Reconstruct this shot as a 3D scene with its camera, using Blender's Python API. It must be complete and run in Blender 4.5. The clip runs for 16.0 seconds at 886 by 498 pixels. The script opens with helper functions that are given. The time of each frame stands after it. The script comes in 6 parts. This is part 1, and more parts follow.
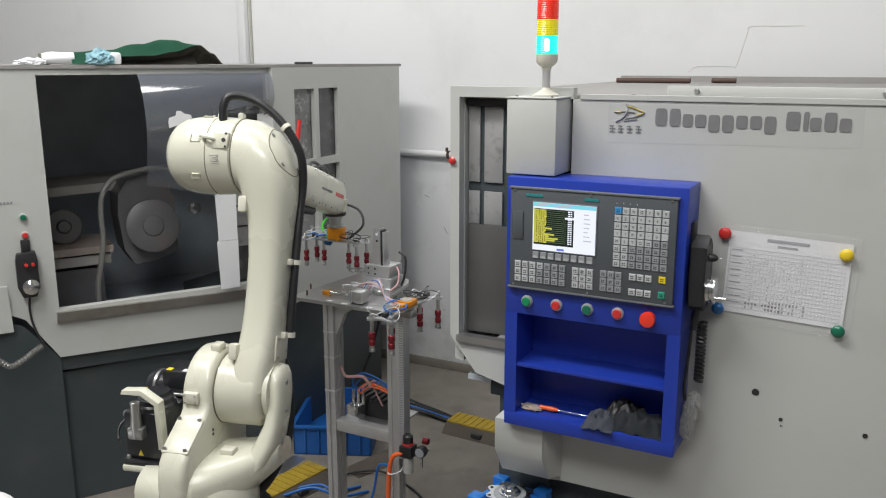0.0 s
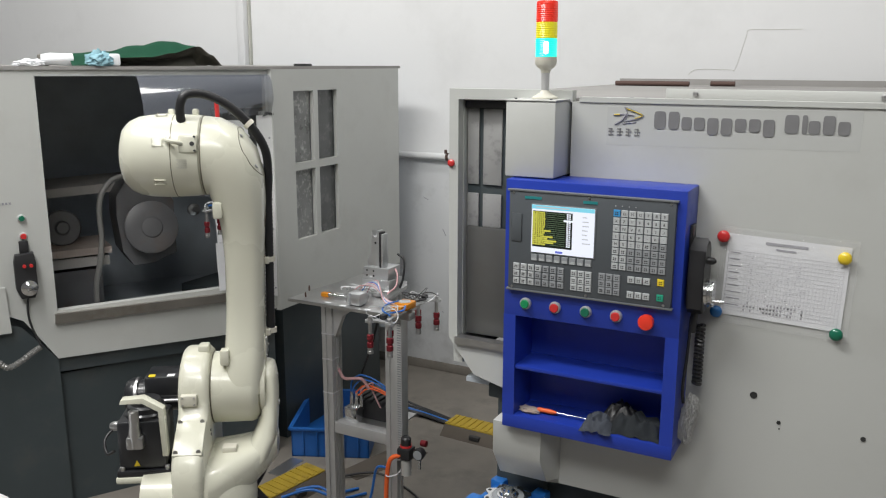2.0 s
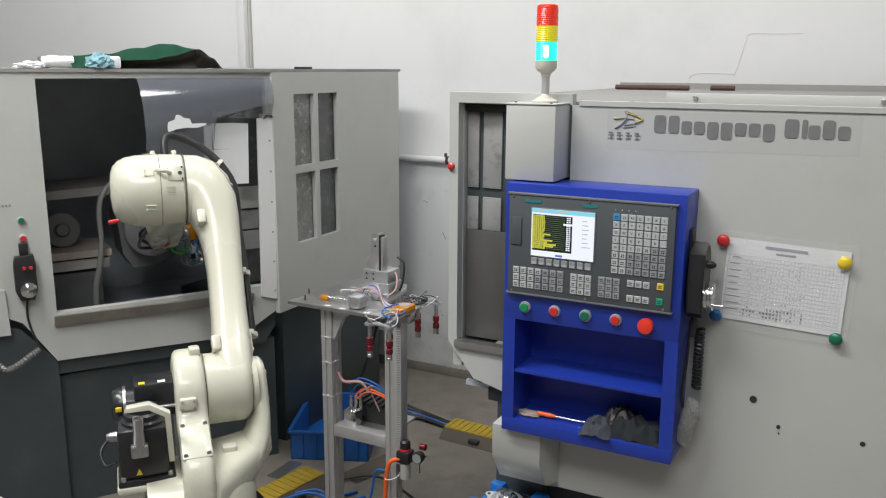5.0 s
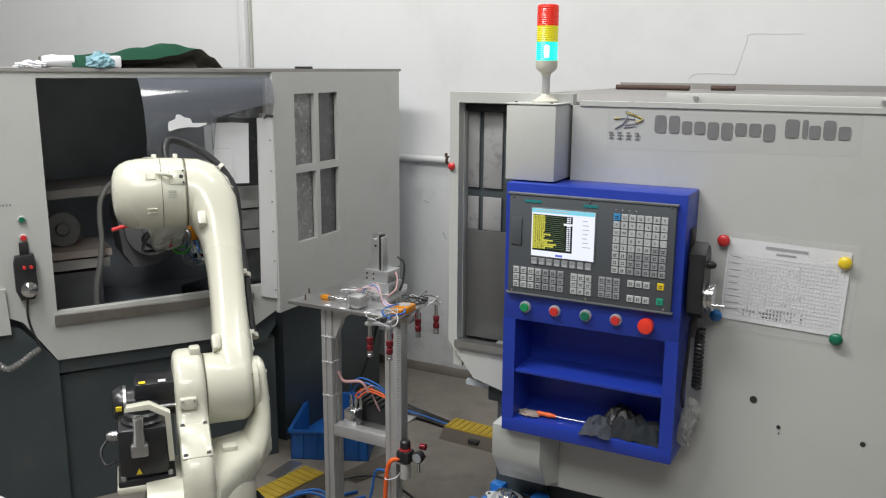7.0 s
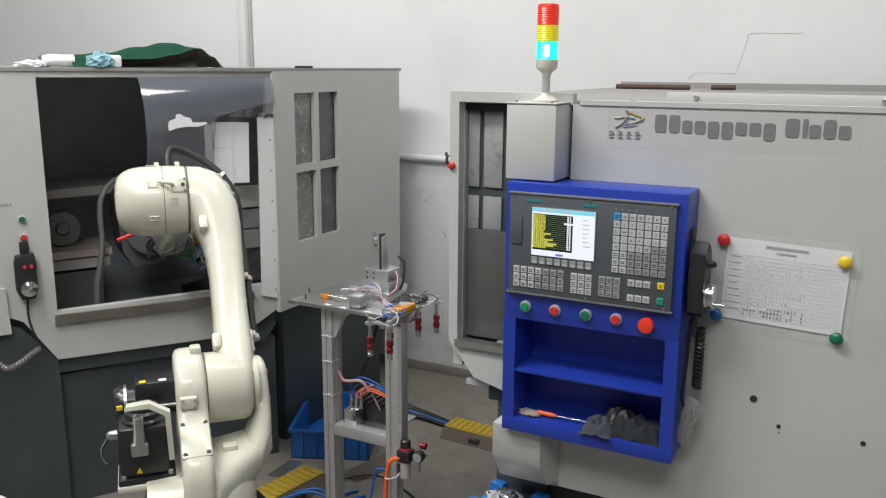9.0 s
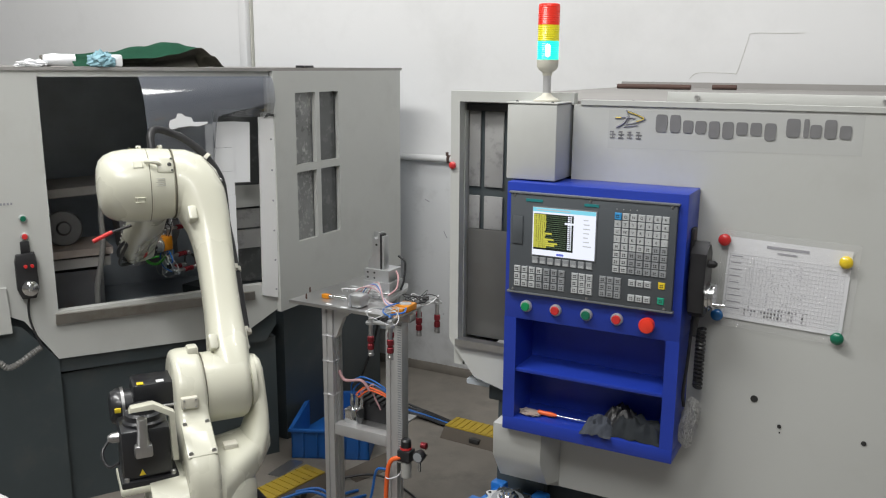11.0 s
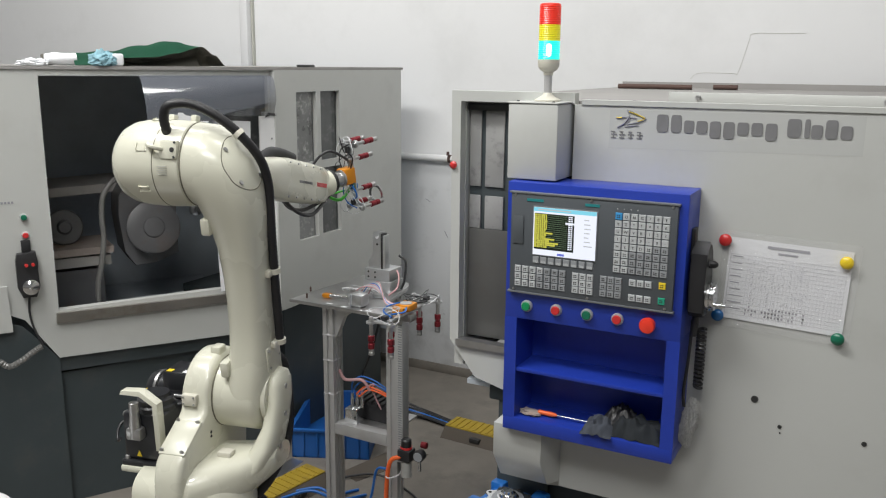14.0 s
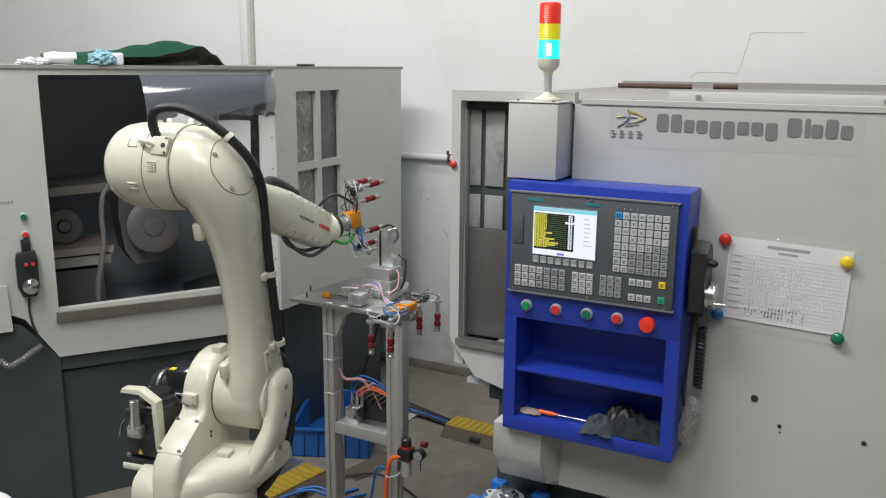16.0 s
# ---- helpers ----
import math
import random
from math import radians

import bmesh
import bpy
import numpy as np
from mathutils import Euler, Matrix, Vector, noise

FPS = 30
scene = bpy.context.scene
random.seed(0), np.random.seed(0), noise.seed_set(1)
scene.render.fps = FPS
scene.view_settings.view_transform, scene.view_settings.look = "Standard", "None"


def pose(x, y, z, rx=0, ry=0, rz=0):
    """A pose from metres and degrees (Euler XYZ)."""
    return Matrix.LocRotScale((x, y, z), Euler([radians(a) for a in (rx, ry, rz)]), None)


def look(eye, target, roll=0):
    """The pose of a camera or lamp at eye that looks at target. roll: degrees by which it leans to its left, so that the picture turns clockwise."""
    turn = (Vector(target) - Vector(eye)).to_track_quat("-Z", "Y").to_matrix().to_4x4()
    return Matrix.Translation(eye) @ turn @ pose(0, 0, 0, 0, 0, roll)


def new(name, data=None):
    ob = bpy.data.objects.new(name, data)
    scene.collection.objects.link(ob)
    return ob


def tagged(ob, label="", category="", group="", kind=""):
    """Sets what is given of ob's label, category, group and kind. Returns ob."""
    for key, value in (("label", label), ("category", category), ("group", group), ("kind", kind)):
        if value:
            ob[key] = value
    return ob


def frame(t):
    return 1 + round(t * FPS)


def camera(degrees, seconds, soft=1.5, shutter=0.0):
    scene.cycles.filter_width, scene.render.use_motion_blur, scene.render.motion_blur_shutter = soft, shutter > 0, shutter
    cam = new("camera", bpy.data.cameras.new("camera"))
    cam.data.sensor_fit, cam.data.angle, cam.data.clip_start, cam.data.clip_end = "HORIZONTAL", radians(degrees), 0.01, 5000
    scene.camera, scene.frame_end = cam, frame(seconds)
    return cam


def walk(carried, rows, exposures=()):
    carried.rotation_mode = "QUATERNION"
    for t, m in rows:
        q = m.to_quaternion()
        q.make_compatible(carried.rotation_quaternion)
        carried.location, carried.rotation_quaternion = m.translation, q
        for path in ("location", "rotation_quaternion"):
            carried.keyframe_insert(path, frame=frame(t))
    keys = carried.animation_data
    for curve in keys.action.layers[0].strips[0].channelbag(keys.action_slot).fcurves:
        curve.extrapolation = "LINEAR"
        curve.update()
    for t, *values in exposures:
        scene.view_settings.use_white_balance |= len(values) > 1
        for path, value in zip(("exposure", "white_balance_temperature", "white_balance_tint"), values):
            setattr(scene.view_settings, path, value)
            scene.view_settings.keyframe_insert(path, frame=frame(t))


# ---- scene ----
from mathutils.bvhtree import BVHTree

# ---- camera ----
cam = camera(55.38, 16.0, 1.15)


def hand(p, r, y):
    """Pose of a hand-held camera from pitch below the horizon, roll and heading, in degrees."""
    p, r, y = radians(p), radians(r), radians(y)
    fwd = Vector((-math.sin(y) * math.cos(p), math.cos(y) * math.cos(p), -math.sin(p)))
    right = Vector((math.cos(y), math.sin(y), 0))
    up = right.cross(fwd)
    rr = math.cos(r) * right + math.sin(r) * up
    uu = -math.sin(r) * right + math.cos(r) * up
    m = Matrix((rr, uu, -fwd)).transposed().to_4x4()
    return Matrix.Translation((0, 0, 1.68)) @ m


walk(cam, [
    (0.0, hand(12.555, -0.052, 27.827)),
    (0.5, hand(12.514, -0.004, 27.779)),
    (1.0, hand(12.474, 0.075, 27.756)),
    (1.5, hand(12.442, 0.158, 27.734)),
    (2.0, hand(12.407, 0.129, 27.731)),
    (2.5, hand(12.347, 0.167, 27.725)),
    (3.0, hand(12.280, 0.178, 27.714)),
    (3.5, hand(12.247, 0.226, 27.707)),
    (4.0, hand(12.214, 0.251, 27.697)),
    (6.5, hand(12.183, 0.339, 27.747)),
    (7.0, hand(12.197, 0.345, 27.735)),
    (7.5, hand(12.204, 0.311, 27.700)),
    (8.0, hand(12.219, 0.294, 27.701)),
    (8.5, hand(12.240, 0.333, 27.749)),
    (9.0, hand(12.240, 0.334, 27.750)),
    (11.5, hand(12.269, 0.376, 27.807)),
    (12.0, hand(12.296, 0.360, 27.817)),
    (12.5, hand(12.306, 0.387, 27.830)),
    (13.0, hand(12.300, 0.411, 27.824)),
    (13.5, hand(12.281, 0.499, 27.833)),
    (14.0, hand(12.284, 0.478, 27.844)),
    (14.5, hand(12.308, 0.448, 27.846)),
    (15.0, hand(12.332, 0.476, 27.847)),
    (15.5, hand(12.335, 0.479, 27.838)),
    (16.0, hand(12.331, 0.484, 27.838)),
])

# ---- light ----
world = bpy.data.worlds.new("hall_air")
scene.world = world
world.use_nodes = True
world.node_tree.nodes["Background"].inputs[0].default_value = (0.98, 0.98, 0.98, 1)
world.node_tree.nodes["Background"].inputs[1].default_value = 0.105


def area_lamp(name, eye, target, sx, sy, watts, colour):
    data = bpy.data.lights.new(name, "AREA")
    data.shape, data.size, data.size_y, data.energy, data.color = "RECTANGLE", sx, sy, watts, colour
    ob = new(name, data)
    ob.matrix_world = look(eye, target)
    return tagged(ob, "unseen lamp added above the machine bay", "lamp", "", "structure")


area_lamp("overhead_lamp", (-2.3, 0.2, 4.5), (-1.9, 2.0, 0.8), 2.6, 0.40, 142, (0.995, 0.99, 0.97))
# Unseen broad fill, added to soften shadows and brighten the right-hand machine.
area_lamp("overhead_lamp", (0.2, -1.3, 4.5), (-0.9, 2.0, 0.8), 2.4, 1.0, 80, (0.995, 0.99, 0.97))
area_lamp("overhead_lamp", (-2.2, 2.3, 4.5), (-2.2, 2.31, 0.0), 4.2, 0.35, 60, (0.99, 0.99, 0.97))
scene.view_settings.exposure = 0.0


# ---- materials ----
def material(name, colour, rough=0.5, metal=0.0, var=0.12, scale=14.0, fine=180.0, bump=0.05, dirt=None, dirt_amount=0.0, coat=0.0, dirt_scale=3.0):
    """Painted, plastic or metal surface with blotches, fine grain, bump and optional dirt."""
    m = bpy.data.materials.new(name)
    m.use_nodes = True
    nt = m.node_tree
    n, l = nt.nodes, nt.links
    b = n["Principled BSDF"]
    tc = n.new("ShaderNodeTexCoord")
    big = n.new("ShaderNodeTexNoise")
    big.inputs["Scale"].default_value, big.inputs["Detail"].default_value = scale, 4
    small = n.new("ShaderNodeTexNoise")
    small.inputs["Scale"].default_value, small.inputs["Detail"].default_value = fine, 3
    l.new(tc.outputs["Object"], big.inputs["Vector"])
    l.new(tc.outputs["Object"], small.inputs["Vector"])
    mix = n.new("ShaderNodeMix")
    mix.data_type = "RGBA"
    mix.inputs["A"].default_value = (*[max(0, c * (1 - var)) for c in colour], 1)
    mix.inputs["B"].default_value = (*[min(1, c * (1 + var)) for c in colour], 1)
    l.new(big.outputs["Fac"], mix.inputs["Factor"])
    out = mix.outputs["Result"]
    if dirt:
        d = n.new("ShaderNodeTexNoise")
        d.inputs["Scale"].default_value, d.inputs["Detail"].default_value, d.inputs["Roughness"].default_value = dirt_scale, 8, 0.65
        l.new(tc.outputs["Object"], d.inputs["Vector"])
        r = n.new("ShaderNodeMapRange")
        r.inputs["From Min"].default_value, r.inputs["From Max"].default_value = 0.52, 0.78
        r.inputs["To Max"].default_value = dirt_amount
        l.new(d.outputs["Fac"], r.inputs["Value"])
        mx = n.new("ShaderNodeMix")
        mx.data_type = "RGBA"
        mx.inputs["B"].default_value = (*dirt, 1)
        l.new(r.outputs["Result"], mx.inputs["Factor"])
        l.new(out, mx.inputs["A"])
        out = mx.outputs["Result"]
    l.new(out, b.inputs["Base Color"])
    rr = n.new("ShaderNodeMapRange")
    rr.inputs["To Min"].default_value, rr.inputs["To Max"].default_value = max(0.02, rough - 0.08), min(1, rough + 0.08)
    l.new(big.outputs["Fac"], rr.inputs["Value"])
    l.new(rr.outputs["Result"], b.inputs["Roughness"])
    b.inputs["Metallic"].default_value = metal
    b.inputs["Coat Weight"].default_value = coat
    if bump:
        bp = n.new("ShaderNodeBump")
        bp.inputs["Strength"].default_value, bp.inputs["Distance"].default_value = bump, 0.002
        l.new(small.outputs["Fac"], bp.inputs["Height"])
        l.new(bp.outputs["Normal"], b.inputs["Normal"])
    return m


def glow(name, colour, strength, base=(0.1, 0.1, 0.1)):
    m = bpy.data.materials.new(name)
    m.use_nodes = True
    b = m.node_tree.nodes["Principled BSDF"]
    b.inputs["Base Color"].default_value = (*base, 1)
    b.inputs["Emission Color"].default_value = (*colour, 1)
    b.inputs["Emission Strength"].default_value = strength
    b.inputs["Roughness"].default_value = 0.25
    return m


def clear(name, tint, rough, alpha, crease=0.25, size=9):
    """Thin clear plastic: glossy, mostly see-through."""
    m = bpy.data.materials.new(name)
    m.use_nodes = True
    b = m.node_tree.nodes["Principled BSDF"]
    b.inputs["Base Color"].default_value = (*tint, 1)
    b.inputs["Roughness"].default_value = rough
    b.inputs["Alpha"].default_value = alpha
    b.inputs["Specular IOR Level"].default_value = 0.9
    nz = m.node_tree.nodes.new("ShaderNodeTexNoise")
    nz.inputs["Scale"].default_value = size
    bp = m.node_tree.nodes.new("ShaderNodeBump")
    bp.inputs["Strength"].default_value, bp.inputs["Distance"].default_value = crease, 0.01
    m.node_tree.links.new(nz.outputs["Fac"], bp.inputs["Height"])
    m.node_tree.links.new(bp.outputs["Normal"], b.inputs["Normal"])
    b.inputs["IOR"].default_value = 1.9
    return m


M_WALL = material("white_plaster", (0.725, 0.728, 0.732), 0.85, var=0.03, scale=1.5, fine=60, bump=0.15, dirt=(0.45, 0.45, 0.44), dirt_amount=0.22, dirt_scale=2.2)
M_WALL_LOW = material("grey_lower_wall", (0.62, 0.63, 0.64), 0.7, var=0.06, scale=2, fine=60, bump=0.12, dirt=(0.3, 0.3, 0.3), dirt_amount=0.5, dirt_scale=6)
M_FLOOR = material("worn_concrete", (0.18, 0.163, 0.142), 0.6, var=0.32, scale=7, fine=90, bump=0.3, dirt=(0.085, 0.078, 0.068), dirt_amount=0.8, dirt_scale=5)
M_CEIL = material("ceiling_paint", (0.7, 0.7, 0.7), 0.9, var=0.05)
M_MACH = material("light_grey_enamel", (0.525, 0.535, 0.515), 0.36, var=0.035, scale=3, fine=220, bump=0.02, dirt=(0.36, 0.35, 0.32), dirt_amount=0.25, dirt_scale=4)
M_MACH2 = material("grey_enamel", (0.52, 0.53, 0.51), 0.4, var=0.04, scale=3, fine=220, bump=0.02, dirt=(0.33, 0.32, 0.3), dirt_amount=0.3, dirt_scale=4)
M_ROOF = material("dusty_grey_roof", (0.30, 0.29, 0.28), 0.7, var=0.15, scale=5, dirt=(0.16, 0.15, 0.14), dirt_amount=0.6)
M_BASE = material("dark_slate_enamel", (0.050, 0.064, 0.070), 0.5, var=0.2, scale=5, dirt=(0.09, 0.09, 0.085), dirt_amount=0.6, dirt_scale=5)
M_DARK = material("grimy_grey_interior", (0.50, 0.55, 0.60), 0.45, var=0.25, scale=6, dirt=(0.22, 0.22, 0.22), dirt_amount=0.6)
M_INNER = material("oily_steel", (0.135, 0.135, 0.14), 0.4, 0.1, var=0.3, scale=8, dirt=(0.14, 0.09, 0.06), dirt_amount=0.7, dirt_scale=7)
M_RUST = material("rusty_rail", (0.42, 0.36, 0.32), 0.6, 0.1, var=0.3, scale=9, dirt=(0.26, 0.12, 0.06), dirt_amount=1.0, dirt_scale=9)
M_BEAM = material("dull_beam_paint", (0.42, 0.405, 0.38), 0.55, var=0.2, scale=7, dirt=(0.25, 0.22, 0.19), dirt_amount=0.6, dirt_scale=6)
M_HAZY = material("coolant_stained_pane", (0.23, 0.235, 0.235), 0.3, var=0.75, scale=7, dirt=(0.66, 0.66, 0.64), dirt_amount=0.95, dirt_scale=42.0)
M_HAZY2 = material("dusty_pane", (0.33, 0.33, 0.325), 0.4, var=0.15, scale=10, dirt=(0.14, 0.14, 0.14), dirt_amount=0.9, dirt_scale=22.0)
M_PANE = material("dark_pane", (0.09, 0.095, 0.095), 0.22, var=0.3, scale=10, dirt=(0.3, 0.3, 0.3), dirt_amount=0.5, dirt_scale=25)
M_SILL = material("worn_sill_steel", (0.36, 0.34, 0.31), 0.36, 0.85, var=0.2, scale=9, fine=300, bump=0.08, dirt=(0.20, 0.15, 0.11), dirt_amount=0.8, dirt_scale=7)
M_STEEL = material("brushed_steel", (0.50, 0.50, 0.50), 0.32, 0.9, var=0.12, scale=20, fine=300, bump=0.08)
M_ALU = material("aluminium", (0.62, 0.63, 0.64), 0.34, 0.85, var=0.10, scale=25, fine=300, bump=0.05)
M_ALU_MATT = material("matt_aluminium", (0.60, 0.60, 0.60), 0.5, 0.6, var=0.1, scale=25)
M_BLUE = material("royal_blue_enamel", (0.017, 0.046, 0.37), 0.36, var=0.07, scale=6, fine=250, bump=0.02, dirt=(0.01, 0.02, 0.12), dirt_amount=0.35, dirt_scale=8)
M_PANEL = material("dark_grey_panel_film", (0.085, 0.095, 0.105), 0.45, var=0.08, scale=8)
M_KEY = material("light_grey_key", (0.50, 0.52, 0.53), 0.5, var=0.08, scale=30)
M_KEYDARK = material("mid_grey_key", (0.30, 0.315, 0.33), 0.5, var=0.1, scale=30)
M_EDGE = material("grey_panel_edge", (0.15, 0.16, 0.17), 0.45, var=0.1)
M_INK = material("black_ink", (0.03, 0.03, 0.03), 0.6, var=0.05)
M_TEXT = material("grey_lettering", (0.20, 0.20, 0.205), 0.5, var=0.12, scale=40)
M_LABEL = material("clear_decal_film", (0.51, 0.52, 0.505), 0.25, var=0.03, scale=4)
M_KEYBLUE = material("blue_key", (0.05, 0.30, 0.62), 0.5)
M_KEYYEL = material("yellow_key", (0.80, 0.60, 0.03), 0.5)
M_KEYGRN = material("green_key", (0.02, 0.35, 0.22), 0.5)
M_TEAL = material("teal_badge", (0.02, 0.22, 0.23), 0.5)
M_GREEN = material("green_plastic", (0.01, 0.28, 0.10), 0.3, coat=0.4)
M_GREEN_D = material("deep_green_plastic", (0.01, 0.16, 0.09), 0.3, coat=0.4)
M_RED = material("red_plastic", (0.62, 0.035, 0.035), 0.32, coat=0.4)
M_ESTOP = material("bright_red_plastic", (0.85, 0.05, 0.025), 0.35, coat=0.3)
M_YELLOW = material("yellow_plastic", (0.85, 0.62, 0.03), 0.32, coat=0.4)
M_BLUEP = material("blue_plastic", (0.02, 0.16, 0.45), 0.32, coat=0.4)
M_CHROME = material("chrome", (0.75, 0.76, 0.77), 0.16, 1.0, var=0.05)
M_BLACK = material("black_plastic", (0.022, 0.022, 0.024), 0.4, var=0.2, scale=25)
M_RUBBER = material("black_corrugated_hose", (0.018, 0.018, 0.02), 0.45, var=0.2, scale=30)
M_ROBOT = material("cream_robot_enamel", (0.67, 0.665, 0.555), 0.28, var=0.025, scale=4, fine=200, bump=0.01, coat=0.35, dirt=(0.62, 0.58, 0.44), dirt_amount=0.18, dirt_scale=4)
M_SEAM = material("dark_seam", (0.16, 0.15, 0.11), 0.7)
M_MOTOR = material("black_motor_enamel", (0.02, 0.021, 0.024), 0.32, var=0.2, scale=15, coat=0.2)
M_ORANGE = material("orange_anodised", (0.72, 0.27, 0.015), 0.33, 0.35, var=0.12, scale=20)
M_REDMETAL = material("red_anodised", (0.25, 0.03, 0.04), 0.3, 0.6, var=0.12, scale=30)
M_CREAM = material("cream_plastic", (0.66, 0.64, 0.55), 0.4, var=0.05)
M_PAPER = material("white_paper", (0.80, 0.81, 0.83), 0.6, var=0.03, scale=10)
M_KICK = material("stained_dull_steel", (0.13, 0.13, 0.125), 0.5, 0.4, var=0.2, scale=5, dirt=(0.12, 0.11, 0.10), dirt_amount=0.7, dirt_scale=6)
M_MARK = material("soft_grey_print", (0.36, 0.36, 0.39), 0.7)
M_COOL = material("greasy_hose_grey", (0.24, 0.235, 0.225), 0.4, var=0.2, scale=12)
M_GRID = material("pale_grid_print", (0.50, 0.50, 0.53), 0.7)
M_FILM = clear("grey_wrap_film", (0.20, 0.195, 0.185), 0.3, 0.7)
M_GREYINK = material("grey_print", (0.30, 0.30, 0.33), 0.7)
M_SLEEVE = clear("clear_sleeve", (0.9, 0.9, 0.92), 0.08, 0.12, 0.5, 22)
M_FLAP = clear("clear_plastic_flap", (0.17, 0.185, 0.22), 0.11, 0.55, 0.03)
M_FOIL = clear("clear_wrap", (0.80, 0.80, 0.78), 0.10, 0.72, 0.9, 60)
M_CLOTH_G = material("dark_green_cloth", (0.012, 0.105, 0.055), 0.85, var=0.25, scale=10, fine=400, bump=0.4)
M_CLOTH_N = material("dark_brown_mesh", (0.16, 0.152, 0.13), 0.8, var=0.3, scale=20, fine=400, bump=0.4)
M_CLOTH_B = material("pale_blue_rag", (0.26, 0.45, 0.52), 0.85, var=0.3, scale=25, fine=300, bump=0.5)
M_CLOTH_K = material("dark_grey_rag", (0.017, 0.021, 0.025), 0.9, var=0.4, scale=18, fine=300, bump=0.5)
M_CLOTH_L = material("grey_cotton_glove", (0.06, 0.068, 0.085), 0.9, var=0.2, scale=25, fine=300, bump=0.5)
M_CRATE = material("blue_crate_plastic", (0.010, 0.095, 0.34), 0.45, var=0.12, scale=8, dirt=(0.03, 0.06, 0.14), dirt_amount=0.5)
M_RAMPY = material("scuffed_yellow_rubber", (0.36, 0.25, 0.02), 0.7, var=0.2, scale=15, dirt=(0.12, 0.09, 0.03), dirt_amount=0.8, dirt_scale=12)
M_RAMPK = material("brown_black_rubber", (0.085, 0.07, 0.055), 0.8, var=0.2, scale=15)
M_GEAR = material("gearbox_blue", (0.015, 0.15, 0.50), 0.4, var=0.12, scale=12, coat=0.2)
M_CABLE_B = material("blue_hose", (0.015, 0.13, 0.46), 0.35)
M_CABLE_O = material("orange_hose", (0.85, 0.14, 0.03), 0.4)
M_CABLE_P = material("pink_hose", (0.52, 0.30, 0.31), 0.4)
M_CABLE_W = material("white_wire", (0.7, 0.7, 0.72), 0.4)
M_CABLE_G = material("green_wire", (0.08, 0.50, 0.06), 0.4)
M_BUSH = material("rod_rust", (0.10, 0.06, 0.05), 0.7, 0.3)
M_STICK = material("grey_sticker_print", (0.5, 0.5, 0.45), 0.6)
# Red and yellow lenses are unlit; a weak emission is added to brighten them.
M_LAMP_R = glow("red_lens", (0.9, 0.05, 0.02), 0.28, (0.70, 0.03, 0.02))
M_LAMP_Y = glow("yellow_lens", (0.8, 0.75, 0.02), 0.25, (0.72, 0.62, 0.02))
M_LAMP_G = glow("lit_green_lens", (0.02, 0.95, 0.72), 1.0, (0.02, 0.5, 0.35))
M_LAMP_W = glow("lit_bulb", (0.85, 1.0, 0.98), 2.2)
M_SCR_W = glow("screen_white", (0.86, 0.90, 1.0), 0.95)
M_SCR_C = glow("screen_cyan", (0.20, 0.75, 0.95), 0.8)
M_SCR_Y = glow("screen_yellow", (0.62, 0.60, 0.02), 0.8)
M_SCR_K = glow("screen_black", (0.01, 0.02, 0.01), 0.5, (0.01, 0.01, 0.01))
M_SCR_B = glow("screen_blue", (0.10, 0.15, 0.75), 0.8)
M_SCR_D = glow("screen_dark_green", (0.10, 0.22, 0.08), 0.5)
M_SCR_G = glow("screen_grey", (0.55, 0.57, 0.60), 0.8)


# ---- mesh helpers ----
def rounded_box(bm, x0, x1, y0, y1, z0, z1, bevel=0.0, segs=2, m=None):
    r = bmesh.ops.create_cube(bm, size=1.0)
    vs = r["verts"]
    for v in vs:
        v.co = Vector(((x0 + x1) / 2 + v.co.x * (x1 - x0), (y0 + y1) / 2 + v.co.y * (y1 - y0), (z0 + z1) / 2 + v.co.z * (z1 - z0)))
        if m is not None:
            v.co = m @ v.co
    if bevel > 0:
        es = list({e for v in vs for e in v.link_edges})
        bmesh.ops.bevel(bm, geom=es, offset=bevel, segments=segs, affect="EDGES", profile=0.5)
    return bm


AX = {"x": Matrix.Rotation(radians(90), 4, "Y"), "y": Matrix.Rotation(radians(-90), 4, "X"), "z": Matrix.Identity(4)}


def lathe(bm, profile, axis="z", at=(0, 0, 0), segs=32, m=None):
    """Turned solid: profile rows of (height, radius) along the axis."""
    base = Matrix.Translation(at) @ AX[axis]
    if m is not None:
        base = m @ base
    rings = []
    for h, r in profile:
        if r <= 1e-6:
            rings.append([bm.verts.new(base @ Vector((0, 0, h)))])
        else:
            rings.append([bm.verts.new(base @ Vector((r * math.cos(2 * math.pi * i / segs), r * math.sin(2 * math.pi * i / segs), h))) for i in range(segs)])
    for a, b in zip(rings, rings[1:]):
        for i in range(segs):
            j = (i + 1) % segs
            if len(a) == 1 and len(b) == 1:
                continue
            if len(a) == 1:
                bm.faces.new((a[0], b[j], b[i]))
            elif len(b) == 1:
                bm.faces.new((a[i], a[j], b[0]))
            else:
                bm.faces.new((a[i], a[j], b[j], b[i]))
    if len(rings[0]) > 1:
        bm.faces.new(rings[0][::-1])
    if len(rings[-1]) > 1:
        bm.faces.new(rings[-1])
    return bm


def spline(points, steps=8):
    pts = [Vector(p) for p in points]
    pts = [2 * pts[0] - pts[1]] + pts + [2 * pts[-1] - pts[-2]]
    out = []
    for i in range(1, len(pts) - 2):
        a, b, c, d = pts[i - 1:i + 3]
        for k in range(steps):
            t = k / steps
            out.append(0.5 * (2 * b + (c - a) * t + (2 * a - 5 * b + 4 * c - d) * t * t + (3 * b - a - 3 * c + d) * t ** 3))
    out.append(pts[-2])
    return out


